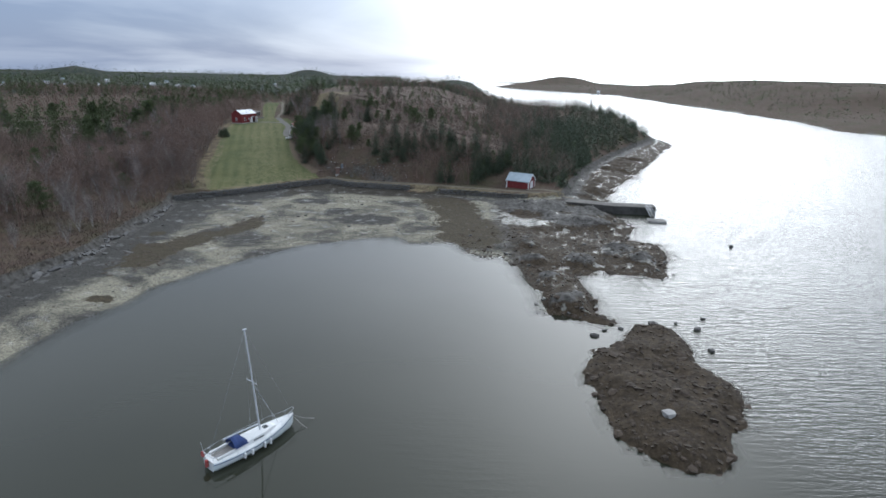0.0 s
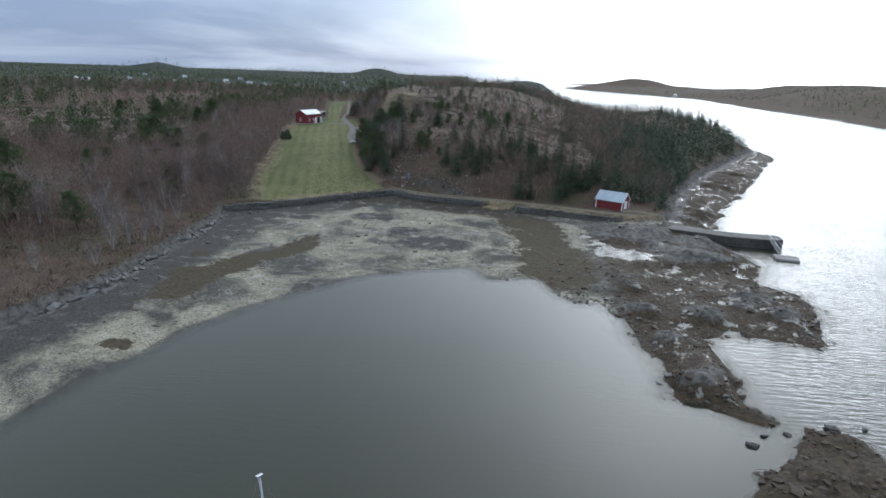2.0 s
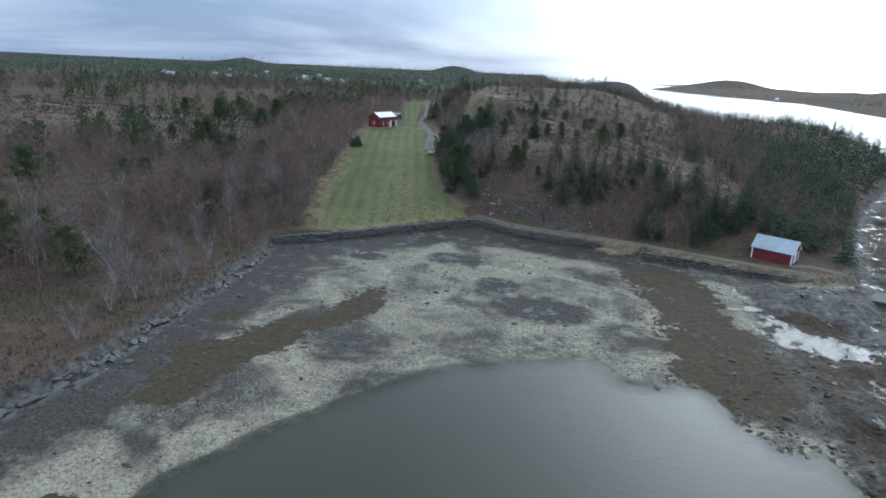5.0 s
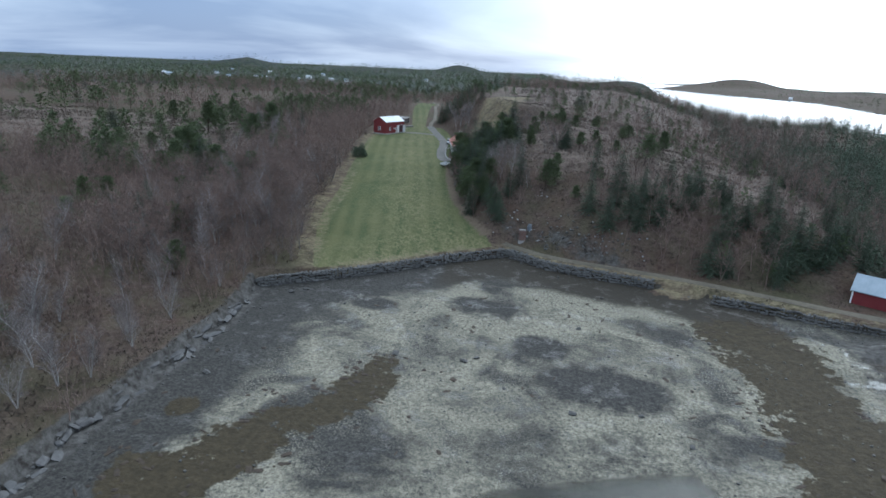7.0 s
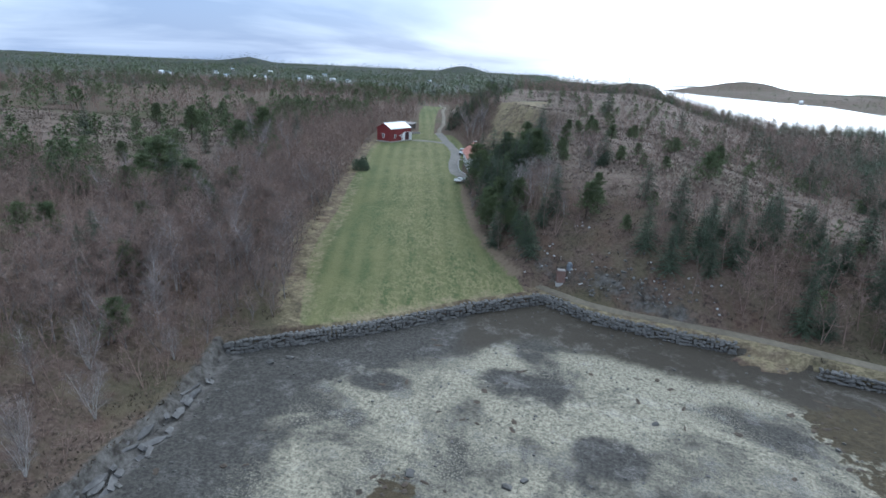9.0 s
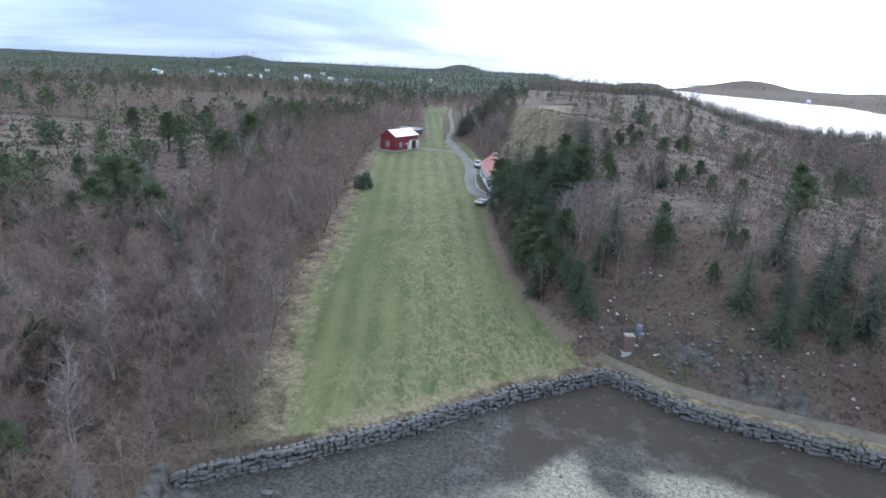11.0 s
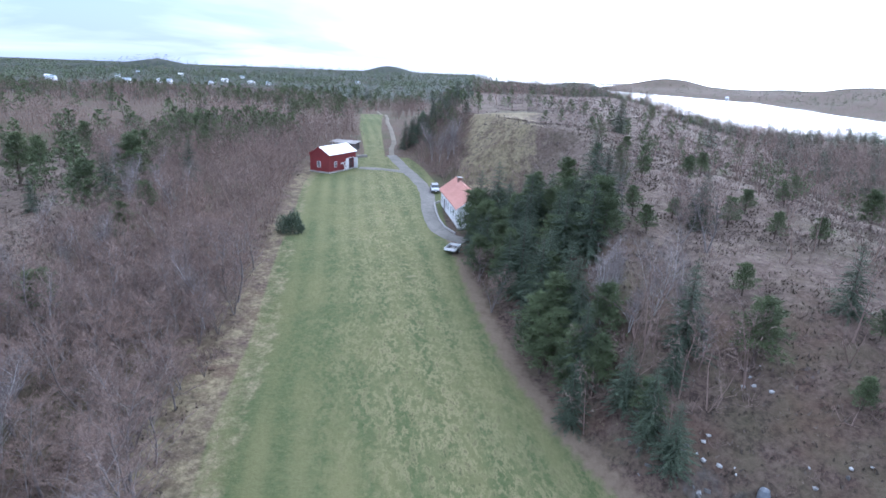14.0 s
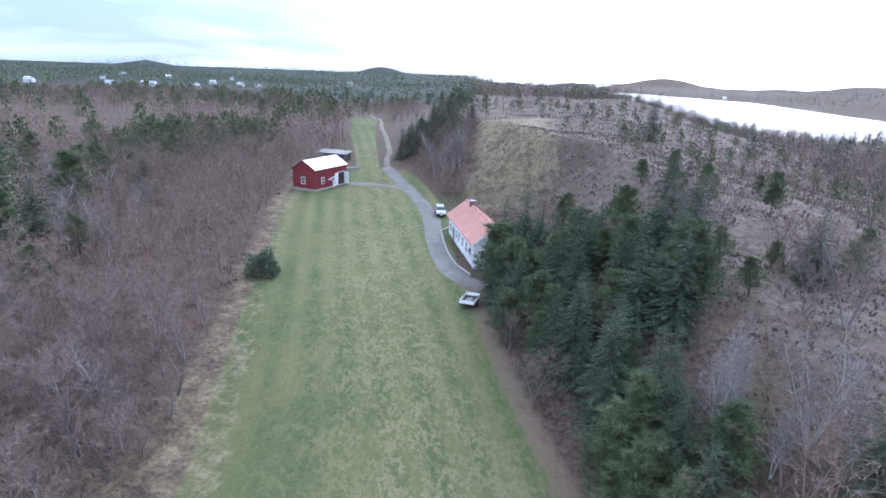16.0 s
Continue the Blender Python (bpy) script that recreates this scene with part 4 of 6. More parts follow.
    clear = (y > 296) & (y < 490) & (x > up_l - 2) & (x < up_r + 4)
    clear |= (line_dist(ROAD, x, y) < 3.2) | (line_dist(SHORE_TRACK, x, y) < 3.0)
    clear |= ((np.abs(x - HOUSE_AT[0] + 0.31 * (y - HOUSE_AT[1])) < 5.2) & (np.abs(y - HOUSE_AT[1]) < 11.0)) | (np.hypot(x + 66, y - 246) < 6) | (np.hypot(x - BARN_AT[0], y - BARN_AT[1]) < 11) | (np.hypot((x - BOATHOUSE_AT[0]) / 1.8, y - BOATHOUSE_AT[1]) < 7)
    clear |= (np.hypot(x + 102, y - 313) < 12) | (np.hypot(x + 33, y - 187) < 8) | ((x > -36) & (x < 36) & (bank < 5.5) & (y < 190))
    clear |= (np.hypot(x + 39, y - 208) < 8)
    for hx, hy, *_ in VILLAGE:
        clear |= (np.abs(x - hx - hx / hy * (y - hy)) < 12) & (y > hy - 75) & (y < hy + 12)
    keep = np.where(clear, 0.0, 1.0)
    return birch * keep, spruce * keep, pine * keep


def lattice(x0, x1, y0, y1, step, seed):
    r = np.random.RandomState(seed)
    X, Y = np.meshgrid(np.arange(x0, x1, step), np.arange(y0, y1, step))
    X, Y = X + r.uniform(-0.48, 0.48, X.shape) * step, Y + r.uniform(-0.48, 0.48, X.shape) * step
    return X.ravel(), Y.ravel(), r.uniform(0, 1, X.size), r


def tree_templates():
    near = {"birch": [birch_arrays(s, hh, st, 22, 13, 8, 0.95, 4, 1.15) for s, hh, st in ((1, 8, 1), (2, 7, 2), (3, 9, 1), (4, 6, 3), (5, 8.5, 2))],
            "spruce": [spruce_arrays(s, 8.5, 26, 11, 44, 0.34, 0.04, 0.27, 0.5) for s in (11, 12, 13)],
            "pine": [pine_arrays(s, 7.5, 30, 16, 18, 0.45) for s in (21, 22, 23)]}
    mid = {"birch": [birch_arrays(s + 30, 7.5, 1 + s % 2, 13, 7, 3, 1.7, 3, 1.25, True) for s in range(6)],
           "spruce": [spruce_arrays(s + 40, 8, 13, 8, 7, 1.5, 0.05, 0.26) for s in range(4)],
           "pine": [pine_arrays(s + 50, 7, 16, 7, 6, 1.7, True) for s in range(4)]}
    far = {"birch": [birch_arrays(s + 30, 7.5, 1 + s % 2, 10, 5, 2, 2.9, 3, 1.25, True) for s in range(6)],
           "spruce": [spruce_arrays(s + 40, 8, 9, 6, 3, 3.4, 0.05, 0.26) for s in range(4)],
           "pine": [pine_arrays(s + 50, 7, 13, 5, 5, 2.8, True) for s in range(4)]}
    dot = {"birch": [birch_arrays(s + 60, 7, 1, 5, 2, 2, 7.0, 3, 1.3, True) for s in range(4)],
           "spruce": [spruce_arrays(s + 70, 9, 4, 4, 1, 7.5) for s in range(3)],
           "pine": [pine_arrays(s + 80, 7, 7, 2, 2, 6.0, True) for s in range(3)]}
    return near, mid, far, dot


MATS = {"birch": (BARK, TWIGS), "spruce": (CONE_BARK, NEEDLES), "pine": (CONE_BARK, PINE)}
LABELS = {"birch": ("birch_tree", "bare winter birch with fine purplish-brown twigs", "birch", "bare birches of the woodland"),
          "spruce": ("spruce_tree", "dark green spruce with drooping needled branches", "spruce", "spruces beside the meadow"),
          "pine": ("pine_tree", "green pine with an uneven open crown", "pine", "pines in the woodland")}


def tree_thing(kind, meshes, x, y, z, rot, sc):
    name, label, cat, group = LABELS[kind]
    wide, tall = {"birch": (1.2, 0.95), "spruce": (1.12, 1.0), "pine": (1.35, 0.92)}[kind]
    t = thing(name, pose(x, y, z, 0, 0, math.degrees(rot)) @ Matrix.Diagonal((sc * wide, sc * wide, sc * tall, 1)), label, cat, group)
    shared("trunk", meshes[0], t)
    shared("crown", meshes[1], t)
    return t


def plant_trees():
    near, mid, far, dot = tree_templates()
    near_mesh = {k: [(mesh_np("trunk", *w, MATS[k][0], None, True), mesh_np("crown", *f, MATS[k][1])) for w, f in v] for k, v in near.items()}
    bands = ((-165, 60, 70, 345, 2.9, 101), (-400, 130, 60, 620, 5.3, 102), (-1300, 700, 40, 1500, 11.5, 103), (-2600, 2000, 1000, 3600, 27.0, 104))
    inner = None
    for bi, (x0, x1, y0, y1, step, seed) in enumerate(bands):
        X, Y, R, r = lattice(x0, x1, y0, y1, step, seed)
        if inner:
            out = ~((X > inner[0]) & (X < inner[1]) & (Y > inner[2]) & (Y < inner[3]))
            X, Y, R = X[out], Y[out], R[out]
        inner = (x0, x1, y0, y1)
        # only what the walk can see
        see = np.abs(np.degrees(np.arctan2(X + 10, Y + 25)) + 6) < 62
        X, Y, R = X[see], Y[see], R[see]
        h = heights(X, Y)
        pb, ps, pp = tree_cover(X, Y, h)
        kinds = np.select([R < ps, R < ps + pp, R < ps + pp + pb], [1, 2, 0], -1)
        for k, kind in enumerate(("birch", "spruce", "pine")):
            sel = np.where(kinds == k)[0]
            if not len(sel):
                continue
            x, y, z = X[sel], Y[sel], h["z"][sel]
            sc, rot = r.uniform(0.62, 1.12, len(sel)), r.uniform(0, 6.283, len(sel))
            sc = np.where((kind == "birch") & (h["bank"][sel] < 14) & (x < -60), sc * 0.72, sc)
            sc = np.where(y > 1200, sc * 1.25, sc)
            sc = np.where((kind == "spruce") & (x > h["xr"][sel]) & (x < h["xr"][sel] + 22) & (y > 208) & (y < 250), sc * 1.15, sc)
            tpl = (mid, far, dot, dot)[bi][kind]
            if kind == "pine":
                sc = np.where((x > h["xr"][sel] + 20) & (y < 480), sc * 0.62, sc)
                sc = np.where(x < h["xl"][sel] - 5, sc * 1.25, sc)
            rest = np.ones(len(sel), bool)
            if bi == 0:
                # those beside the meadow and the cove stand as things of their own
                d = np.minimum(np.hypot((x + 88) / 1.0, (y - 185) / 1.9), np.hypot(x + 50, (y - 222) / 1.2) + 4)
                best = np.argsort(d)[:260 if kind == "birch" else 150 if kind == "spruce" else 90]
                rest[best] = False
                for i in best:
                    m = near_mesh[kind][int(i) % len(near_mesh[kind])]
                    tree_thing(kind, m, x[i], y[i], z[i], rot[i], sc[i])
            x, y, z, sc, rot = x[rest], y[rest], z[rest], sc[rest], rot[rest]
            if not len(x):
                continue
            size = 1.0 if bi < 2 else (1.15 if bi == 2 else 1.5)
            pick = r.randint(0, len(tpl), len(x))
            both = [tuple(t[0] for t in tpl), tuple(t[1] for t in tpl)]
            names = {"birch": "bare_birch_woodland", "spruce": "spruce_woodland", "pine": "pine_woodland"}
            root = thing(names[kind], Matrix.Identity(4), {"birch": "distant bare birch woodland, purplish brown", "spruce": "dark green spruce woodland in the distance",
                         "pine": "green pine woodland in the distance"}[kind], "woodland", "", "stuff")
            for nm, arr, mat in (("trunks", both[0], TWIGS if kind == "birch" else MATS[kind][0]), ("crowns", both[1], MATS[kind][1])):
                if bi >= 2 and nm == "trunks":
                    continue
                v, f = scatter_stuff(arr, x, y, z, sc * size, rot, pick, (1.25, 1.5, 2.0, 2.2)[bi])
                ob = new(nm, mesh_np(nm, v, f, mat))
                ob.parent = root
                tagged(ob, "", "", "", "stuff")
    for i, (x, y, k) in enumerate(((-113, 194, 1.25), (-119, 197, 1.7), (-122.5, 200, 1.55), (-99, 160, 1.1), (-116, 191, 1.35), (-151, 250, 1.5), (-98, 156.5, 0.95), (-124, 233, 1.45), (-127, 252, 1.5), (-127, 243, 1.1), (-141, 276, 1.2), (-157, 262, 1.1), (-184, 244, 1.2), (-92, 158, 0.95), (-83, 146, 0.8), (-119, 206, 1.0), (-150, 209, 1.1),
                                   (-143, 214, 0.9), (-133, 191, 1.0), (-104, 176, 0.9), (-187, 278, 1.2), (-122, 262, 1.1), (-168, 290, 1.2), (-112, 226, 0.9), (-30, 226, 0.9), (-12, 212, 1.0), (-6, 232, 0.8), (-59.6, 242.0, 1.4), (-59.4, 238.6, 1.35), (-58.8, 235.4, 1.2), (-57.0, 243.2, 1.55), (-55.0, 246.5, 1.0), (-58.6, 239.5, 0.95), (-52.5, 249.5, 1.05), (-47.5, 200.5, 0.85), (-45.5, 197.8, 0.8), (-43.6, 195.0, 0.75), (-41.8, 192.8, 0.6), (-45.0, 202.5, 0.9), (-39.8, 195.5, 0.6), (-50.5, 203.0, 0.95), (-48.8, 206.5, 1.0))):
        kind = "pine" if i % 3 else "spruce"
        tree_thing(kind, near_mesh[kind][i % 3], x, y, float(ground_z(x, y)), i * 1.3, k)
    # pale many-stemmed trees on the slope above the shore track
    pale = [birch_arrays(s, hh, st, 56, 7, 4, 1.0, 4, 0.8) for s, hh, st in ((91, 7.5, 7), (92, 7.5, 6), (93, 5.5, 2))]
    pale_mesh = [(mesh_np("trunk", *w, PALE_BARK, None, True), mesh_np("crown", *f, PALE_TWIGS)) for w, f in pale]
    rp = random.Random(44)
    extra = [(-74 - 0.15 * (yy - 120) - rp.uniform(0, 34) - 0.25 * max(0, yy - 170), yy, 2, rp.uniform(0.9, 1.6)) for yy in [rp.uniform(112, 262) for _ in range(46)]]
    for i, (x, y, k, s) in enumerate(((-44.8, 204.2, 0, 1.1), (-40.2, 202.8, 1, 1.05), (-42.6, 201.4, 2, 1.0), (-38.2, 201.6, 2, 1.1), (-36.2, 199.2, 2, 0.9), (-43.2, 206.5, 0, 0.8), (-75, 303.5, 2, 1.7), (-72.4, 301, 2, 1.8), (-70.6, 299.5, 2, 1.6), (-77.4, 307.5, 2, 1.7), (-81, 170, 2, 1.6), (-79, 174, 2, 1.4), (-76, 128, 0, 0.75),
                                      (-86, 160, 2, 1.7), (-74, 112, 1, 0.7), (-81, 140, 1, 0.8), (-92, 182, 2, 1.6), (-77, 98, 0, 0.7), (-72.5, 119, 0, 0.8), (-74.5, 134, 1, 0.75), (-75.5, 146, 0, 0.6), (-71.5, 104, 1, 0.65), (-73.5, 126, 1, 0.55), (-88, 205, 2, 1.5), *extra)):
        z = float(ground_z(x, y))
        t = thing("pale_birch", pose(x, y, z, 0, 0, i * 77) @ Matrix.Scale(s, 4), "bare birch with pale grey bark and several stems", "birch", "pale birches")
        shared("trunk", pale_mesh[k][0], t)
        shared("crown", pale_mesh[k][1], t)


def tuft_arrays(seed, n, h, spread, width):
    t = Tris(seed)
    for i in range(n):
        t.sliver((t.r.normal() * spread, t.r.normal() * spread, -0.03), t.r.normal(size=3) * 0.5 + np.array((0, 0, 0.8)), h * t.r.uniform(0.5, 1.2), width)
    return t.arrays()


def plant_low_cover():
    heath = [tuft_arrays(s, 9, 0.34, 0.30, 0.15) for s in (1, 2, 3)]
    grass = [tuft_arrays(s, 6, 0.4, 0.16, 0.05) for s in (4, 5, 6)]
    X, Y, R, r = lattice(-150, 20, 85, 300, 0.95, 201)
    h = heights(X, Y)
    xl, xr = h["xl"], h["xr"]
    wild = (h["bank"] > 1.0) & ((X > xr + 2.0) | (X < xl - 2.5) | ((Y < 152) & (X < -68))) & (line_dist(SHORE_TRACK, X, Y) > 2.0) & (line_dist(ROAD, X, Y) > 2.5)
    near_straw = (h["bank"] > 0.8) & (np.abs(X - xl + 1.2) < 2.2) & (fbm(X, Y, 7, 3, 95) > 0.42) & (Y > 152) & (Y < 292)
    clump = fbm(X, Y, 6, 3, 81)
    dense = np.where(X > xr, 0.75, np.where(Y < 152, 0.85, 0.45))
    a = wild & (R < dense * sstep(0.3, 0.55, clump))
    b = (near_straw & (R < 0.5)) | (wild & (R > 0.86) & (clump < 0.5))
    brush = [tuft_arrays(s, 22, 1.3, 0.35, 0.045) for s in (7, 8, 9)]
    bx, by, br, rb = lattice(-170, 40, 80, 320, 1.9, 203)
    hb = heights(bx, by)
    okb = (hb["bank"] > 1.5) & ((bx > hb["xr"] + 3.5) | (bx < hb["xl"] - 3.0) | ((by < 152) & (bx < -70))) & (line_dist(SHORE_TRACK, bx, by) > 2.6) & (line_dist(ROAD, bx, by) > 3.2)
    okb &= (np.hypot(bx + 61, by - 251) > 9) & (np.hypot(bx + 100, by - 296) > 11) & (np.hypot(bx - 23, by - 175.5) > 9) & (br < np.where(bx < -60, 0.75, 0.3))
    okb &= poly_dist(CLEARING, bx, by) < -3
    okb &= ~((by > 290) & (bx > -112) & (bx < -78)) & ~((by > 262) & (bx > -66) & (bx < -40))
    nb = int(okb.sum())
    v, f = scatter_stuff(brush, bx[okb], by[okb], hb["z"][okb], rb.uniform(0.5, 1.5, nb), rb.uniform(0, 6.28, nb), rb.randint(0, 3, nb))
    tagged(new("brushwood", mesh_np("brushwood", v, f, TWIGS)), "bare brown brushwood and saplings under the trees", "undergrowth", "", "stuff")
    hx, hy, hr, rh = lattice(-62, 62, 196, 430, 1.7, 205)
    hh = heights(hx, hy)
    okh = (hh["bank"] > 14) & (hx > hh["xr"] + 12) & (hr < 0.8 * sstep(0.34, 0.56, fbm(hx, hy, 8, 3, 83))) & (np.hypot(hx + 60, hy - 253) > 11)
    nh = int(okh.sum())
    v, f = scatter_stuff([tuft_arrays(q, 9, 0.42, 0.5, 0.22) for q in (14, 15, 16)], hx[okh], hy[okh], hh["z"][okh], rh.uniform(0.6, 1.6, nh), rh.uniform(0, 6.28, nh), rh.randint(0, 3, nh))
    tagged(new("tussocks", mesh_np("tussocks", v, f, TUSSOCK)), "brown and straw-coloured tussocks over the open hilltop", "undergrowth", "", "stuff")
    hx, hy, hr, rh = lattice(-275, -112, 192, 300, 1.5, 207)
    hh = heights(hx, hy)
    okh = (poly_dist(CLEARING, hx, hy) > -6) & (hr < 0.85 * sstep(0.32, 0.52, fbm(hx, hy, 9, 3, 85)))
    nh = int(okh.sum())
    v, f = scatter_stuff([tuft_arrays(q, 9, 0.5, 0.55, 0.2) for q in (17, 18, 19)], hx[okh], hy[okh], hh["z"][okh], rh.uniform(0.6, 1.7, nh), rh.uniform(0, 6.28, nh), rh.randint(0, 3, nh))
    tagged(new("heather_moor", mesh_np("heather_moor", v, f, HEATHER)), "grey-brown heather over the open clearing in the woods", "undergrowth", "", "stuff")
    for name, pick, tpl, mat, label in (("heather", a, heath, HEATHER, "brown heather tussocks covering the slopes"), ("dry_grass", b, grass, DRY_GRASS, "straw-coloured dry grass along the meadow edge")):
        n = int(pick.sum())
        v, f = scatter_stuff(tpl, X[pick], Y[pick], h["z"][pick], r.uniform(0.6, 1.5, n), r.uniform(0, 6.28, n), r.randint(0, 3, n))
        tagged(new(name, mesh_np(name, v, f, mat)), label, "undergrowth", "", "stuff")


# ---- roads ----
def ribbon(name, line, width, mat, label, cat, lift=0.05, step=1.0):
    pts = [Vector((*p, 0)) for p in line]
    for _ in range(2):                       # round the corners
        out = [pts[0]]
        for a, b in zip(pts, pts[1:]):
            out += [a.lerp(b, 0.25), a.lerp(b, 0.75)]
        pts = out + [pts[-1]]
    dense = []
    for a, b in zip(pts, pts[1:]):
        n = max(1, int((b - a).length / step))
        dense += [a.lerp(b, i / n) for i in range(n)]
    dense.append(pts[-1])
    rows = []
    for i, p in enumerate(dense):
        d = (dense[min(i + 1, len(dense) - 1)] - dense[max(i - 1, 0)]).normalized()
        s = Vector((-d.y, d.x, 0))
        w = width * (0.92 + 0.16 * noise.noise(p * 0.3))
        rows.append([p + s * w * k for k in (-0.5, -0.25, 0, 0.25, 0.5)])
    xy = np.array([[(q.x, q.y) for q in row] for row in rows])
    z = ground_z(xy[..., 0], xy[..., 1]) + lift
    z[:, 0] -= 0.10
    z[:, 4] -= 0.10
    verts = np.concatenate([xy, z[..., None]], -1).reshape(-1, 3)
    idx = np.arange(len(rows) * 5).reshape(-1, 5)
    quads = np.stack([idx[:-1, :-1], idx[:-1, 1:], idx[1:, 1:], idx[1:, :-1]], -1).reshape(-1, 4)
    return tagged(new(name, mesh_np(name, verts, quads, mat, None, True)), label, cat, "", "structure")


ribbon("road", UPPER_TRACK, 1.7, EARTH, "narrow winding wheel track beside the upper field", "track", 0.10)
ribbon("road", ROAD, 3.3, GRAVEL, "grey gravel road winding up the valley", "road", 0.13)
ribbon("road", SPUR_ROAD, 3.4, GRAVEL, "short gravel drive to the red barn", "road", 0.115)
ribbon("road", [(24.5, 170.8), (29, 172.6), (34, 168.6), (38.5, 162.4), (41.5, 159.8)], 2.4, EARTH, "pale path from the boathouse to the pier", "track", 0.16, 0.6)
ribbon("road", SHORE_TRACK, 2.2, EARTH, "earth track along the seawall", "track", 0.13)


# ---- gabled buildings ----
def gable_walls(bm, L, W, eave, ridge):
    """Closed body with gables at both ends; ridge along y."""
    loft(bm, [[(-W / 2, y, 0), (W / 2, y, 0), (W / 2, y, eave), (0, y, ridge), (-W / 2, y, eave)] for y in (0, L)])
    return bm


def roof_side(L, W, eave, ridge, side, over=0.35, thick=0.14):
    bm = bmesh.new()
    run, up = W / 2, ridge - eave
    k = 1 + over / run
    prof = [(0, ridge + 0.03), (side * run * k, ridge - up * k + 0.03), (side * run * k, ridge - up * k + 0.03 + thick), (0, ridge + 0.03 + thick)]
    return loft(bm, [[(x, y, z) for x, z in prof] for y in (-over, L + over)])


def roof_ribs(parent, L, W, eave, ridge, side, mat, step, over=0.35, name="roof_rib"):
    """Standing seams or tile rows from ridge to eave."""
    run, up = W / 2, ridge - eave
    k = 1 + over / run
    bm = bmesh.new()
    loft(bm, [[(0, -0.04, ridge + 0.17), (0, 0.04, ridge + 0.17), (0, 0.04, ridge + 0.22), (0, -0.04, ridge + 0.22)],
              [(side * run * k, -0.04, ridge - up * k + 0.17), (side * run * k, 0.04, ridge - up * k + 0.17), (side * run * k, 0.04, ridge - up * k + 0.22), (side * run * k, -0.04, ridge - up * k + 0.22)]])
    me = bpy.data.meshes.new(name)
    bm.to_mesh(me)
    bm.free()
    me.materials.append(mat)
    for i in range(int((L + 2 * over) / step) + 1):
        shared(name, me, parent, pose(0, -over + i * step, 0))


def window(parent, m, w=0.9, h=1.1, bars=True, frame_mat=None):
    """A window that faces -y of its pose."""
    fr = thing("window", m, "", "")
    fr.parent = parent
    bm = bmesh.new()
    for a in ((-w / 2 - 0.1, -w / 2, -0.06, 0.03, -0.1, h + 0.1), (w / 2, w / 2 + 0.1, -0.06, 0.03, -0.1, h + 0.1), (-w / 2, w / 2, -0.06, 0.03, -0.1, 0), (-w / 2, w / 2, -0.06, 0.03, h, h + 0.1)):
        box(bm, *a)
    if bars:
        box(bm, -0.03, 0.03, -0.05, 0.02, 0, h)
        box(bm, -w / 2, -0.03, -0.045, 0.02, h * 0.5 - 0.03, h * 0.5 + 0.03)
        box(bm, 0.03, w / 2, -0.045, 0.02, h * 0.5 - 0.03, h * 0.5 + 0.03)
    part("frame", bm, frame_mat or WHITE, fr, "white painted frame")
    part("pane", boxed(-w / 2, w / 2, -0.02, 0.01, 0, h), GLASS, fr)
    return fr


def corner_boards(parent, L, W, eave, mat):
    for x in (-W / 2, W / 2):
        for y in (0, L):
            part("corner_board", boxed(x - 0.11, x + 0.11, y - 0.11, y + 0.11, 0, eave - 0.05), mat, parent, "white corner board")


def barge_boards(parent, L, W, eave, ridge, mat, over=0.35):
    run, up = W / 2, ridge - eave
    k = 1 + over / run
    for y in (-over - 0.05, L + over + 0.01):
        for s in (-1, 1):
            bm = bmesh.new()
            prof = [(0, ridge - 0.1), (s * run * k, ridge - up * k - 0.1), (s * run * k, ridge - up * k + 0.2), (0, ridge + 0.2)]
            loft(bm, [[(x, q, z) for x, z in prof] for q in (y, y + 0.04)])
            part("barge_board", bm, mat, parent, "white barge board")


def board_battens(parent, L, W, eave, mat, step=0.6):
    """Upright cover boards on the long walls."""
    me = bpy.data.meshes.new("batten")
    bm = boxed(-0.03, 0.03, -0.06, 0.06, 0.05, eave - 0.08)
    bm.to_mesh(me)
    bm.free()
    me.materials.append(mat)
    for i in range(1, int(L / step)):
        for x in (-W / 2, W / 2):
            shared("batten", me, parent, pose(x, i * step, 0))


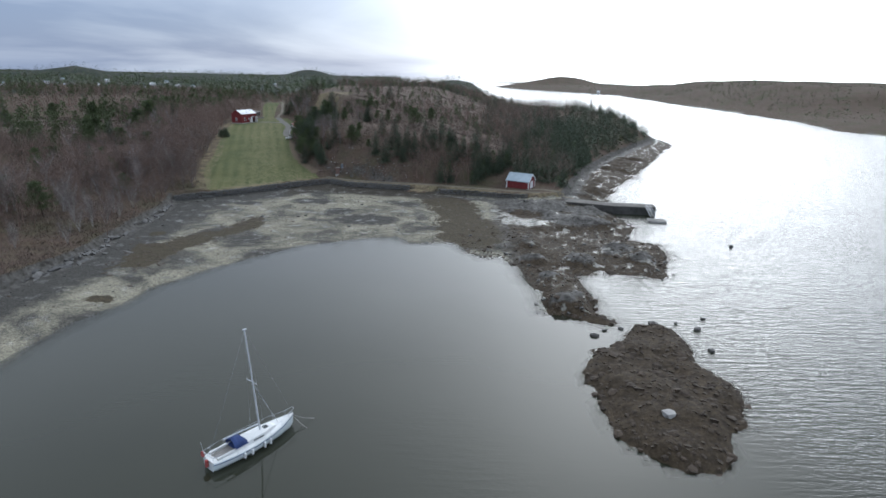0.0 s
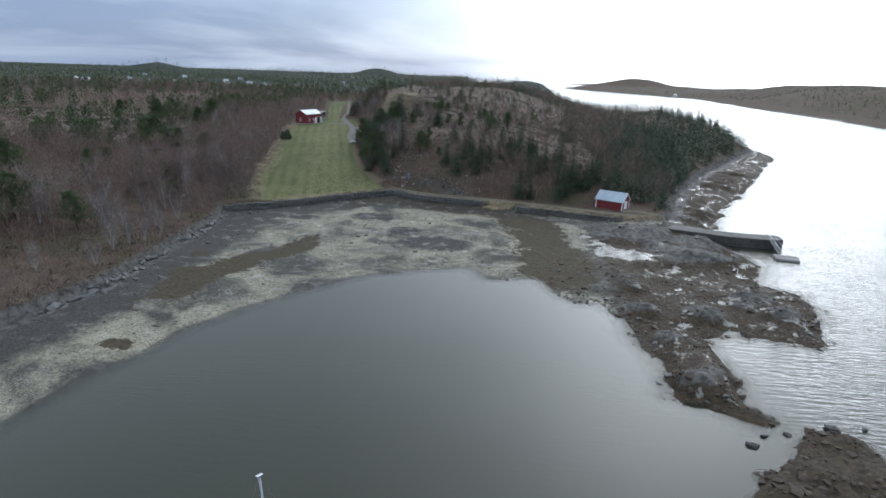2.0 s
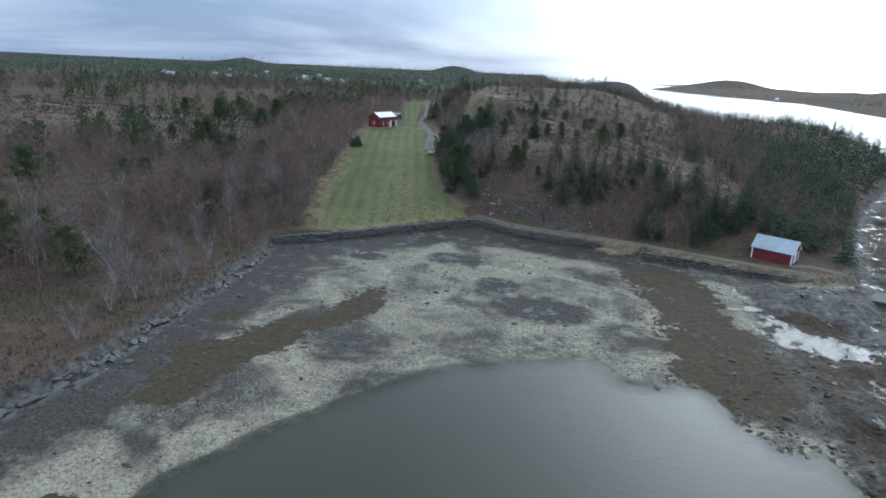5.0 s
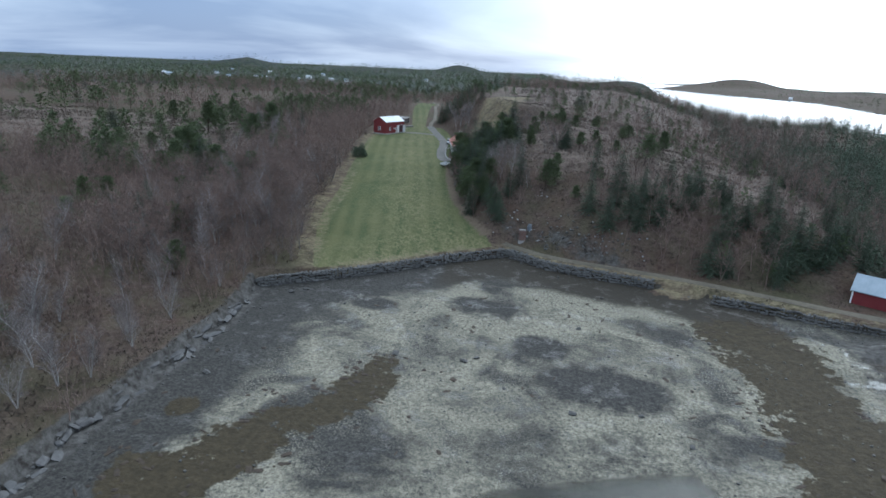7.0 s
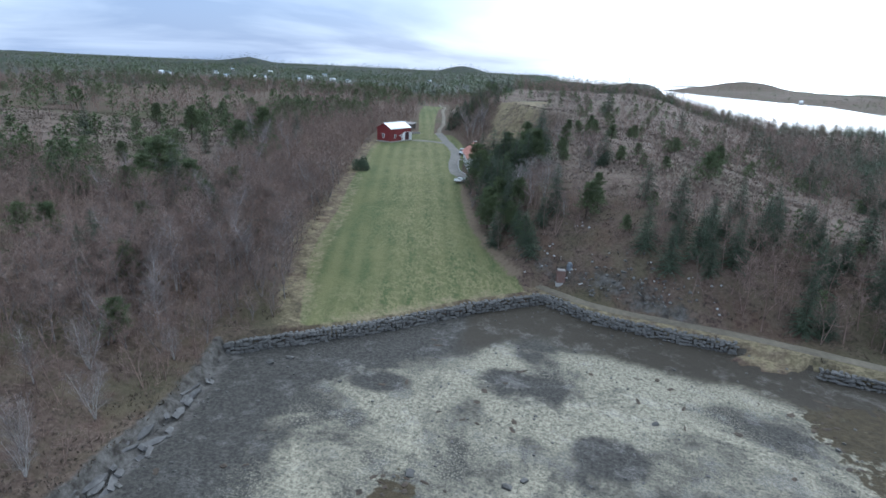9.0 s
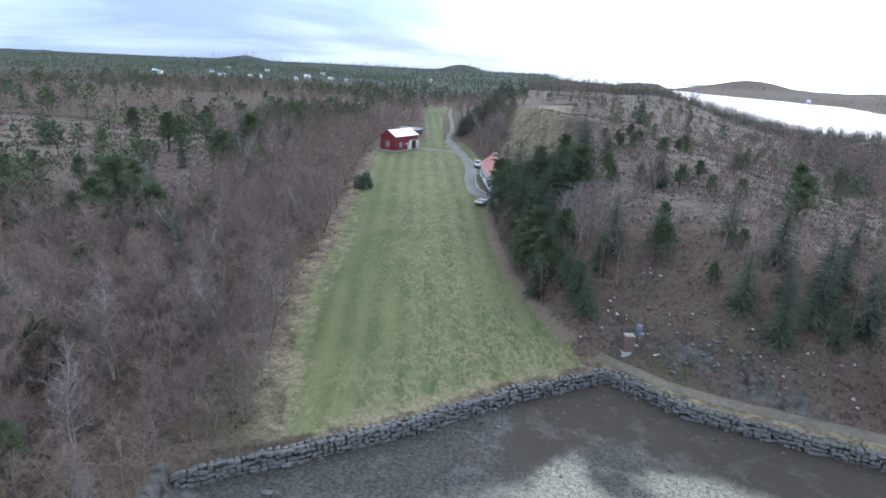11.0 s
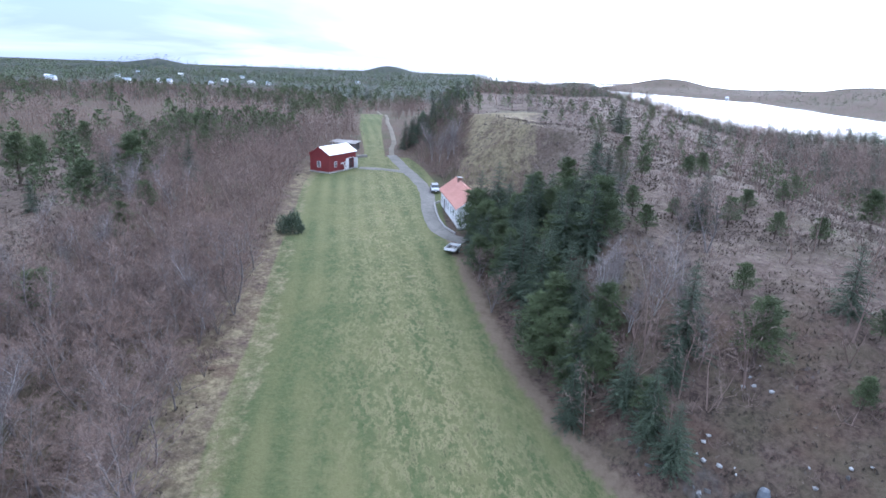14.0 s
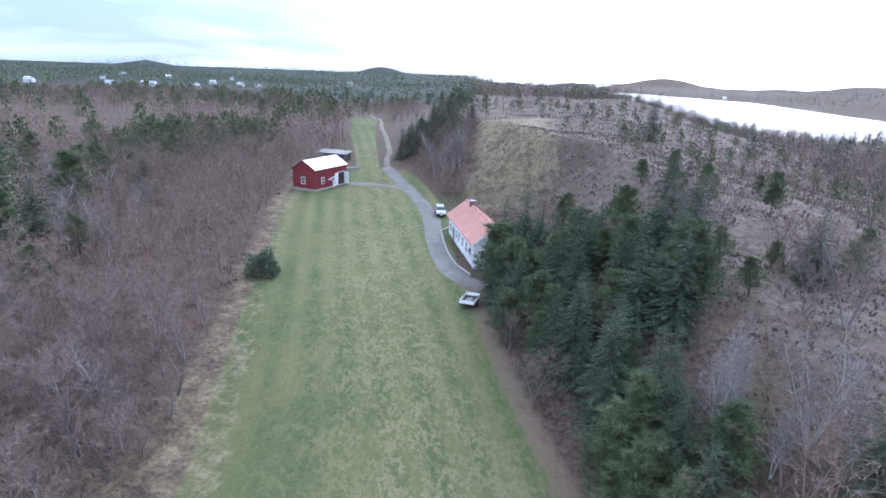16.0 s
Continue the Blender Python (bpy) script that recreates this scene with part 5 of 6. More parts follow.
def build_barn():
    L, W, eave, ridge = 11.2, 6.0, 4.2, 5.9
    b = thing("barn", pose(-103.1, 288.4, float(ground_z(-100, 291)) + 0.15, 0, 0, -20.0), "red wooden barn with a pale metal roof and white-framed windows", "barn")
    part("foundation", boxed(-W / 2 - 0.08, W / 2 + 0.08, -0.08, L + 0.08, -1.6, 0.25), CONCRETE, b, "grey concrete footing")
    bm = bmesh.new()
    gable_walls(bm, L, W, eave, ridge)
    bmesh.ops.translate(bm, verts=bm.verts[:], vec=(0, 0, 0.2))
    part("wall", bm, RED, b, "red board walls")
    eave, ridge = eave + 0.2, ridge + 0.2
    for s in (-1, 1):
        part("roof", roof_side(L, W, eave, ridge, s, 0.22), ROOF_WHITE, b, "pale sheet metal roof")
        roof_ribs(b, L, W, eave, ridge, s, ROOF_WHITE, 0.75, 0.22)
    barge_boards(b, L, W, eave, ridge, RED, 0.22)
    board_battens(b, L, W, eave, RED)
    window(b, pose(-0.2, -0.03, 1.3), 0.9, 1.3)
    window(b, pose(W / 2 + 0.03, 2.5, 1.3, 0, 0, 90), 0.8, 1.2)
    # the wall is uncut: a near-black slab paints the shade of the inside
    part("doorway", boxed(W / 2 - 0.2, W / 2 + 0.02, 7.9, 10.1, 0.25, 2.9), DARK, b, "near-black panel painted as the shade inside an open doorway")
    part("door_trim", boxed(W / 2 + 0.002, W / 2 + 0.1, 7.8, 10.2, 2.9, 3.02), WHITE, b, "white board over the doorway")
    for m in (pose(W / 2 + 0.09, 6.75, 0.25), pose(W / 2 + 0.08, 10.25, 0.25, 0, 0, -84)):
        d = part("door", boxed(0, 0.06, 0, 1.15, 0, 2.65), WHITE, b, "white door standing open")
        d.matrix_basis = m
        part("ledge", boxed(0.06, 0.09, 0.08, 1.07, 0.4, 0.55), WHITE, d)
        part("ledge", boxed(0.06, 0.09, 0.08, 1.07, 2.0, 2.15), WHITE, d)
    for p, q in (((0.2, 4.3, 1.8), (1.2, 5.5, 2.5)), ((0.9, 4.9, 0.2), (0.9, 5.8, 2.4)), ((0.9, 5.9, 0.2), (0.4, 4.9, 2.2))):
        part("brace", tube(bmesh.new(), [(W / 2 + p[0], p[1], p[2]), (W / 2 + q[0], q[1], q[2])], 0.1), WHITE, b, "white timber brace beside the door")


def build_lean_to():
    t = thing("shed", turn(-107.3, 322, -12), "low open shed with a grey roof behind the barn", "shed")
    for px in (-4, 0, 4):
        for py in (0, 3):
            part("post", boxed(px - 0.1, px + 0.1, py - 0.1, py + 0.1, -0.4, 2.1 + 0.12 * py), GREY_WOOD, t)
    bm = boxed(-4.5, 4.5, -0.5, 3.5, 2.1, 2.22)
    for v in bm.verts:
        v.co.z += 0.12 * v.co.y
    part("roof", bm, GREY_WOOD, t, "weathered grey roof")
    part("wall", boxed(-4.1, 4.1, 2.9, 3.0, 0, 2.3), GREY_WOOD, t, "weathered board wall")


def build_timber_stack():
    t = thing("timber_stack", turn(-98.5, 311, 40), "stack of weathered timber beside the barn", "timber")
    for i in range(3):
        for k in range(4 - i):
            part("plank", boxed(-2, 2, (k + i * 0.5) * 0.32, (k + i * 0.5) * 0.32 + 0.28, i * 0.22, i * 0.22 + 0.2), GREY_WOOD, t)


def build_house():
    L, W, eave, ridge = 17.2, 5.8, 4.0, 6.1
    yaw = 17.5
    c, s = math.cos(radians(yaw)), math.sin(radians(yaw))
    ox, oy = -63.7 + c * W / 2, 246.3 + s * W / 2
    b = thing("house", pose(ox, oy, float(ground_z(ox, oy)) - 0.15, 0, 0, yaw), "white wooden house with an orange tiled roof and brick chimney", "house")
    part("foundation", boxed(-W / 2 + 0.05, W / 2 - 0.05, 0.05, L - 0.05, -1.5, 0.6), CONCRETE, b, "grey plastered foundation")
    bm = bmesh.new()
    gable_walls(bm, L, W, eave - 0.5, ridge - 0.5)
    bmesh.ops.translate(bm, verts=bm.verts[:], vec=(0, 0, 0.5))
    part("wall", bm, WHITE, b, "white boarded walls")
    for q in (-1, 1):
        part("roof", roof_side(L, W, eave, ridge, q, 0.45), TILES, b, "orange clay tile roof")
        roof_ribs(b, L, W, eave, ridge, q, TILES, 0.42, 0.45, "roof_tile")
    part("ridge_tile", tube(bmesh.new(), [(0, -0.5, ridge + 0.2), (0, L + 0.5, ridge + 0.2)], 0.13, 6), TILES, b)
    barge_boards(b, L, W, eave, ridge, WHITE, 0.45)
    ch = part("chimney", boxed(-0.4, 0.4, 13.2, 14.0, ridge - 0.8, ridge + 0.85, bevel=0.02), BRICK, b, "brick chimney")
    part("chimney_cap", boxed(-0.48, 0.48, 13.12, 14.08, ridge + 0.85, ridge + 0.95), CONCRETE, ch)
    for yy in (1.7, 4.2, 6.7, 9.2, 11.2, 15.4):
        window(b, pose(-W / 2 - 0.03, yy, 1.6, 0, 0, -90), 0.9, 1.3)
    d = part("door", boxed(-W / 2 - 0.08, -W / 2 + 0.02, 12.8, 13.8, 0.6, 2.7), GREY_WOOD, b, "grey front door")
    part("handle", boxed(-W / 2 - 0.14, -W / 2 - 0.085, 12.9, 13.0, 1.6, 1.65), ALU, d)
    part("step", boxed(-W / 2 - 1.3, -W / 2 - 0.1, 12.5, 14.1, -0.3, 0.5), CONCRETE, b)
    for xx in (-1.4, 1.4):
        window(b, pose(xx, -0.03, 1.6), 0.9, 1.3)
    window(b, pose(0, -0.03, 4.3), 0.8, 1.0)


def build_kerb():
    """Pale edging stones between the gravel and the garden."""
    k = thing("garden_kerb", Matrix.Identity(4), "low pale edging stones round the grass before the house", "kerb", "", "structure")
    bm = boxed(-0.42, 0.42, -0.12, 0.12, -0.25, 0.26, bevel=0.03)
    me = bpy.data.meshes.new("kerb_stone")
    bm.to_mesh(me)
    bm.free()
    me.materials.append(CONCRETE)
    for x, y, a in along(GARDEN_KERB, 0.87):
        shared("kerb_stone", me, k, pose(x, y, float(ground_z(x, y)) + 0.05, 0, 0, math.degrees(a)))


def build_boathouse():
    L, W, eave, ridge = 7.0, 5.2, 2.3, 4.2
    # ridge runs along the shore
    b = thing("boathouse", pose(20.2, 177.2, float(ground_z(23, 175.5)), 0, 0, -119), "small red boathouse with white trim and a grey-blue roof", "boathouse")
    part("foundation", boxed(-W / 2 + 0.05, W / 2 - 0.05, 0.05, L - 0.05, -1.0, 0.12), STONE, b, "stone footing")
    part("wall", gable_walls(bmesh.new(), L, W, eave, ridge), RED, b, "red board walls")
    for q in (-1, 1):
        part("roof", roof_side(L, W, eave, ridge, q, 0.3), ROOF_BLUE, b, "grey-blue sheet roof")
        roof_ribs(b, L, W, eave, ridge, q, ROOF_BLUE, 0.6, 0.3)
    corner_boards(b, L, W, eave, WHITE)
    barge_boards(b, L, W, eave, ridge, WHITE, 0.3)
    board_battens(b, L, W, eave, RED)
    part("door", boxed(-1.1, 1.1, L - 0.02, L + 0.08, 0.1, 2.2), WHITE, b, "white double door")


# ---- vehicles ----
def wheel(parent, m, r=0.36, w=0.24):
    me = bmesh.new()
    tube(me, [(-w / 2, 0, 0), (-w / 2 + 0.04, 0, 0), (w / 2 - 0.04, 0, 0), (w / 2, 0, 0)], [r * 0.9, r, r, r * 0.9], 18)
    ty = part("tyre", me, RUBBER, parent)
    ty.matrix_basis = m
    part("rim", tube(bmesh.new(), [(-w / 2 - 0.01, 0, 0), (w / 2 + 0.01, 0, 0)], r * 0.6, 12), ALU, ty)


def build_car():
    z = float(ground_z(-72.3, 272))
    c = thing("car", pose(-71.7, 273.4, z + 0.13, 0, 0, 13), "silver-grey estate car parked on the gravel", "car")
    bm = bmesh.new()
    prof = [(-2.25, 0.35), (-2.28, 0.75), (-2.15, 0.98), (-1.25, 1.05), (1.9, 1.05), (2.22, 0.95), (2.25, 0.4)]
    loft(bm, [[(x, y, zz) for y, zz in prof] for x in (-0.88, 0.88)])
    bmesh.ops.bevel(bm, geom=[e for e in bm.edges if abs(e.verts[0].co.x - e.verts[1].co.x) < 0.1], offset=0.09, segments=2, affect="EDGES")
    part("body", bm, CAR_PAINT, c)
    bm = bmesh.new()
    cab = [(-1.15, 1.03), (-0.45, 1.55), (1.6, 1.56), (2.1, 1.03)]
    loft(bm, [[(sx * (0.82 if zz < 1.2 else 0.66), y, zz) for y, zz in cab] for sx in (-1, 1)])
    part("window_band", bm, GLASS, c, "dark tinted glass")
    bm = bmesh.new()
    loft(bm, [[(sx * 0.68, y, zz) for y, zz in ((-0.5, 1.54), (1.65, 1.55), (1.6, 1.63), (-0.42, 1.62))] for sx in (-1, 1)])
    part("roof", bm, CAR_PAINT, c)
    for sx in (-0.6, 0.6):
        part("headlight", boxed(sx - 0.2, sx + 0.2, -2.31, -2.2, 0.7, 0.86, bevel=0.02), WHITE, c, "pale headlight")
        part("roof_rail", tube(bmesh.new(), [(sx, -0.35, 1.68), (sx, 1.5, 1.69)], 0.025), ALU, c)
    part("bumper", boxed(-0.86, 0.86, -2.36, -2.2, 0.38, 0.6, bevel=0.04), RUBBER, c)
    part("number_plate", boxed(-0.26, 0.26, -2.39, -2.365, 0.45, 0.56), WHITE, c, "plain white plate")
    for sx in (-0.8, 0.8):
        for yy in (-1.4, 1.35):
            wheel(c, pose(sx, yy, 0.34))


def build_trailer():
    z = float(ground_z(-63.2, 234.2))
    c = thing("trailer", pose(-63.2, 234.2, z + 0.08, 0, 0, -12), "small open box trailer with pale sides", "trailer")
    part("floor", boxed(-0.9, 0.9, -1.4, 1.4, 0.5, 0.58), RUBBER, c)
    for x in (-0.9, 0.86):
        part("side_panel", boxed(x, x + 0.05, -1.4, 1.4, 0.585, 1.0, bevel=0.01), WHITE, c)
    for y in (-1.46, 1.41):
        part("end_panel", boxed(-0.9, 0.9, y, y + 0.05, 0.585, 1.0, bevel=0.01), WHITE, c)
    part("drawbar", tube(bmesh.new(), [(0, 1.4, 0.5), (0, 2.7, 0.42), (0, 2.75, 0.05)], 0.05), ALU, c)
    for x in (-1.02, 1.02):
        wheel(c, pose(x, -0.1, 0.3), 0.3, 0.18)
        part("mudguard", boxed(x - 0.13, x + 0.13, -0.5, 0.3, 0.63, 0.68), RUBBER, c)
    part("load", loft(bmesh.new(), [[(-0.4, -0.9, 0.58), (0.5, -0.8, 0.58), (0.4, 0.5, 0.58), (-0.5, 0.4, 0.58)], [(-0.2, -0.5, 0.9), (0.2, -0.5, 0.86), (0.2, 0.2, 0.88), (-0.2, 0.1, 0.8)]]), GREY_WOOD, c, "heap of garden rubbish")


# ---- the sailing boat ----
def build_boat():
    b = thing("sailboat", pose(-18.15, 48.0, 0.0, 0, 0, -38) @ Matrix.Diagonal((0.86, 1, 1, 1)), "white sailing yacht on a mooring with sails down and blue sprayhood", "sailboat")
    L = 9.6
    st = [(-4.8, 1.05, 0.95), (-4.0, 1.28, 0.92), (-2.5, 1.50, 0.90), (-0.5, 1.58, 0.92), (1.2, 1.40, 0.98), (2.8, 0.98, 1.08), (4.0, 0.45, 1.20), (4.75, 0.06, 1.30)]
    rings = []
    for y, w, zz in st:
        keel = -0.45 if abs(y) < 3.5 else -0.12
        yk = y - 0.45 * (y > 4)
        rings.append([(-w, y, zz), (-w * 0.93, y - 0.1 * (y > 4), 0.35), (-w * 0.55, yk, -0.2), (0, yk, keel), (w * 0.55, yk, -0.2), (w * 0.93, y - 0.1 * (y > 4), 0.35), (w, y, zz)])
    bm = loft(bmesh.new(), rings)
    part("hull", bm, HULL, b, "white hull with a blue line")
    bm = loft(bmesh.new(), [[(-w * 0.97, y, zz + 0.003), (w * 0.97, y, zz + 0.003), (w * 0.9, y, zz + 0.06), (-w * 0.9, y, zz + 0.06)] for y, w, zz in st])
    part("deck", bm, DECK, b)
    stripe = bmesh.new()
    for s in (-1, 1):
        tube(stripe, [(s * (w + 0.005), y, zz - 0.14) for y, w, zz in st], 0.035, 4)
    part("rub_rail", stripe, BLUE, b, "dark blue line under the deck edge")
    cab = [(-1.5, 0.95), (-0.6, 1.05), (0.8, 0.95), (2.0, 0.62), (2.5, 0.4)]
    bm = loft(bmesh.new(), [[(-w, y, 0.95), (w, y, 0.95), (w * 0.85, y, 1.36 if y < 2.3 else 1.18), (0, y, 1.42 if y < 2.3 else 1.2), (-w * 0.85, y, 1.36 if y < 2.3 else 1.18)] for y, w in cab])
    cb = part("cabin", bm, DECK, b, "low white coachroof")
    for s in (-1, 1):
        part("cabin_window", boxed(s * 0.96 - 0.03, s * 0.96 + 0.03, -0.5, 0.6, 1.1, 1.26, bevel=0.02), GLASS, cb)
    part("hatch", boxed(-0.28, 0.28, 1.1, 1.6, 1.40, 1.47, bevel=0.02), GLASS, cb)
    part("cockpit", boxed(-0.62, 0.62, -4.2, -1.7, 0.985, 1.03), GREY_WOOD, b, "cockpit well with wooden floor")
    for s in (-1, 1):
        part("coaming", boxed(s * 0.82 - 0.12, s * 0.82 + 0.12, -4.3, -1.6, 0.98, 1.24, bevel=0.03), DECK, b)
    bm = bmesh.new()
    arcs = []
    for y, hh, w in ((-1.0, 1.38, 0.9), (-1.5, 1.95, 0.98), (-2.2, 2.05, 1.0), (-2.5, 1.95, 1.0)):
        arcs.append([(w * math.cos(t), y, 1.2 + (hh - 1.2) * math.sin(t)) for t in [math.pi * i / 10 for i in range(11)]])
    loft(bm, arcs, False)
    bmesh.ops.solidify(bm, geom=bm.faces[:], thickness=0.03)
    part("sprayhood", bm, BLUE, b, "blue canvas sprayhood")
    mast = part("mast", tube(bmesh.new(), [(0, 0.75, 1.35), (0, 0.40, 6.7), (0, -0.02, 12.4)], [0.095, 0.085, 0.065], 8), MAST, b, "pale painted aluminium mast")
    part("spreader", tube(bmesh.new(), [(-1.0, 0.30, 6.9), (0, 0.40, 6.8), (1.0, 0.30, 6.9)], 0.04), ALU, mast)
    part("masthead", boxed(-0.12, 0.12, -0.2, 0.2, 12.4, 12.5), ALU, mast)
    part("boom", tube(bmesh.new(), [(0, 0.6, 2.1), (0, -1.2, 2.25), (0, -3.2, 2.3)], 0.075), ALU, b)
    for pts in ([(0, -0.02, 12.4), (0, 4.7, 1.35)], [(0, -0.02, 12.4), (0, -4.75, 1.1)]):
        part("stay", tube(bmesh.new(), pts, 0.005, 4), ALU, b)
    for s in (-1, 1):
        part("shroud", tube(bmesh.new(), [(0, 0.0, 12.2), (s * 1.0, 0.30, 6.9), (s * 1.42, 0.5, 0.98)], 0.005, 4), ALU, b)
        part("lower_shroud", tube(bmesh.new(), [(0, 0.40, 6.7), (s * 1.40, 0.2, 0.98)], 0.005, 4), ALU, b)
    part("inner_stay", tube(bmesh.new(), [(0, 0.42, 6.6), (0, 2.9, 1.1)], 0.03, 5), ALU, b)
    for s in (-1, 1):
        line = [(s * (w - 0.08), y, zz + 0.62) for y, w, zz in st[:-1]]
        part("guard_rail", tube(bmesh.new(), line, 0.014, 5), ALU, b)
        for y, w, zz in st[:-1]:
            part("stanchion", tube(bmesh.new(), [(s * (w - 0.08), y, zz), (s * (w - 0.08), y, zz + 0.62)], 0.016, 5), ALU, b)
    part("pulpit", tube(bmesh.new(), [(-0.40, 4.0, 1.82), (-0.2, 4.8, 1.95), (0.2, 4.8, 1.95), (0.40, 4.0, 1.82)], 0.022, 5), ALU, b)
    part("pushpit", tube(bmesh.new(), [(-1.0, -4.0, 1.58), (-0.98, -4.85, 1.6), (0.98, -4.85, 1.6), (1.0, -4.0, 1.58)], 0.022, 5), ALU, b)
    part("flagpole", tube(bmesh.new(), [(-0.5, -4.8, 1.0), (-0.5, -5.15, 2.9)], 0.02, 5), WHITE, b)
    part("lifebuoy", tube(bmesh.new(), [(-0.85 + 0.25 * math.cos(t), -4.92, 1.35 + 0.25 * math.sin(t)) for t in [i * 0.6283 for i in range(11)]], 0.07, 6), RED_CLOTH, b, "red lifebuoy on the stern rail")
    part("outboard", boxed(-0.17, 0.13, -5.12, -4.85, 0.35, 1.1, bevel=0.06), RED_CLOTH, b, "red-covered outboard motor")
    part("tiller", tube(bmesh.new(), [(0, -4.5, 1.15), (0.1, -3.3, 1.45)], 0.03), GREY_WOOD, b)
    for i, y in enumerate((-1.9, -1.1, 0.3, 1.0)):
        w = np.interp(y, [s[0] for s in st], [s[1] for s in st])
        part("fender", tube(bmesh.new(), [(w + 0.12, y, 0.2), (w + 0.14, y, 0.3), (w + 0.14, y, 0.75), (w + 0.1, y, 0.85)], [0.05, 0.13, 0.13, 0.04], 8), WHITE, b, "white fender")
    part("mooring_line", tube(bmesh.new(), [(0.1, 4.6, 1.25), (0.5, 5.6, 0.5), (1.0, 6.8, 0.02)], 0.025, 5), ROPE, b)
    part("mooring_line", tube(bmesh.new(), [(-0.1, 4.6, 1.2), (1.2, 4.9, 0.4), (2.0, 5.2, -0.05)], 0.025, 5), ROPE, b)


# ---- quay, seawalls, stones ----
def stone_mesh(seed, mat, sx, sy, sz, jag=0.16):
    bm = bmesh.new()
    bmesh.ops.create_icosphere(bm, subdivisions=1, radius=0.5)
    r = random.Random(seed)
    for v in bm.verts:
        q = Vector([math.copysign(abs(c * 2) ** 0.6 / 2, c) for c in v.co])
        v.co = Vector((q.x * sx, q.y * sy, q.z * sz)) * (1 + r.uniform(-jag, jag))
    me = bpy.data.meshes.new("stone")
    bm.to_mesh(me)
    bm.free()
    me.materials.append(mat)
    return me


def along(line, step):
    """Points and headings at even steps along a line."""
    out, left = [], 0.0
    for (ax, ay), (bx, by) in zip(line, line[1:]):
        ln, a = math.hypot(bx - ax, by - ay), math.atan2(by - ay, bx - ax)
        d = left
        while d < ln:
            out.append((ax + (bx - ax) * d / ln, ay + (by - ay) * d / ln, a))
            d += step
        left = d - ln
    return out


def join_stones(meshes, poses):
    arr = []
    for me in meshes:
        v = np.array([tuple(q.co) for q in me.vertices])
        arr.append((v, np.array([tuple(p.vertices) for p in me.polygons])))
    vs, fs, n = [], [], 0
    for i, m in enumerate(poses):
        v, f = arr[i % len(arr)]
        mm = np.array(m)
        vs.append(v @ mm[:3, :3].T + mm[:3, 3])
        fs.append(f + n)
        n += len(v)
    return np.concatenate(vs), np.concatenate(fs)


def build_seawall(name, line, top, courses, mat, label, limit, seed):
    r = random.Random(seed)
    w = thing(name, Matrix.Identity(4), label, "seawall", "", "structure")
    kinds = [stone_mesh(seed + i, mat, 0.66, 0.5, 0.40) for i in range(6)]
    rest = []
    count = 0
    for c in range(courses):
        f = c / max(courses - 1, 1)
        for x, y, a in along(line, 0.55):
            x, y = x + r.uniform(-0.1, 0.1), y + r.uniform(-0.1, 0.1)
            nx, ny = -math.sin(a), math.cos(a)
            base = 1.05
            zz = base + (top - base) * f + r.uniform(-0.12, 0.12)
            k = 0.25 * f + r.uniform(-0.10, 0.10) - 0.15
            m = pose(x + nx * k, y + ny * k, zz, r.uniform(-14, 14), r.uniform(-14, 14), math.degrees(a) + r.uniform(-14, 14)) @ Matrix.Diagonal((r.uniform(0.6, 1.5), r.uniform(0.8, 1.2), r.uniform(0.65, 1.35), 1))
            if c >= courses - 3 and count < limit:
                shared("stone", kinds[count % 6], w, m)
                count += 1
            else:
                rest.append(m)
    # capping stones behind the edge
    for x, y, a in along(line, 0.7):
        nx, ny = -math.sin(a), math.cos(a)
        k = 0.55 + r.uniform(-0.1, 0.25)
        rest.append(pose(x + nx * k, y + ny * k, top + r.uniform(-0.12, 0.06), r.uniform(-15, 15), r.uniform(-15, 15), r.uniform(0, 180)))
    v, f = join_stones(kinds, rest)
    ob = new("stonework", mesh_np("stonework", v, f, mat))
    ob.parent = w
    tagged(ob, "", "", "", "stuff")


MEADOW_WALL = [(-73, 152.2), (-66, 157.5), (-57, 165), (-47.5, 174.5), (-37.4, 182.6)]
TRACK_WALL = [(-37.4, 182.6), (-29.5, 177.6), (-18, 175.2), (-11, 174.3)]
BOAT_WALL = [(-2, 170.5), (4, 169.5), (15, 166), (24, 164.5)]
LEFT_BANK = [(-76, 60), (-70, 86), (-67, 100), (-68, 110), (-70, 139), (-73, 152)]


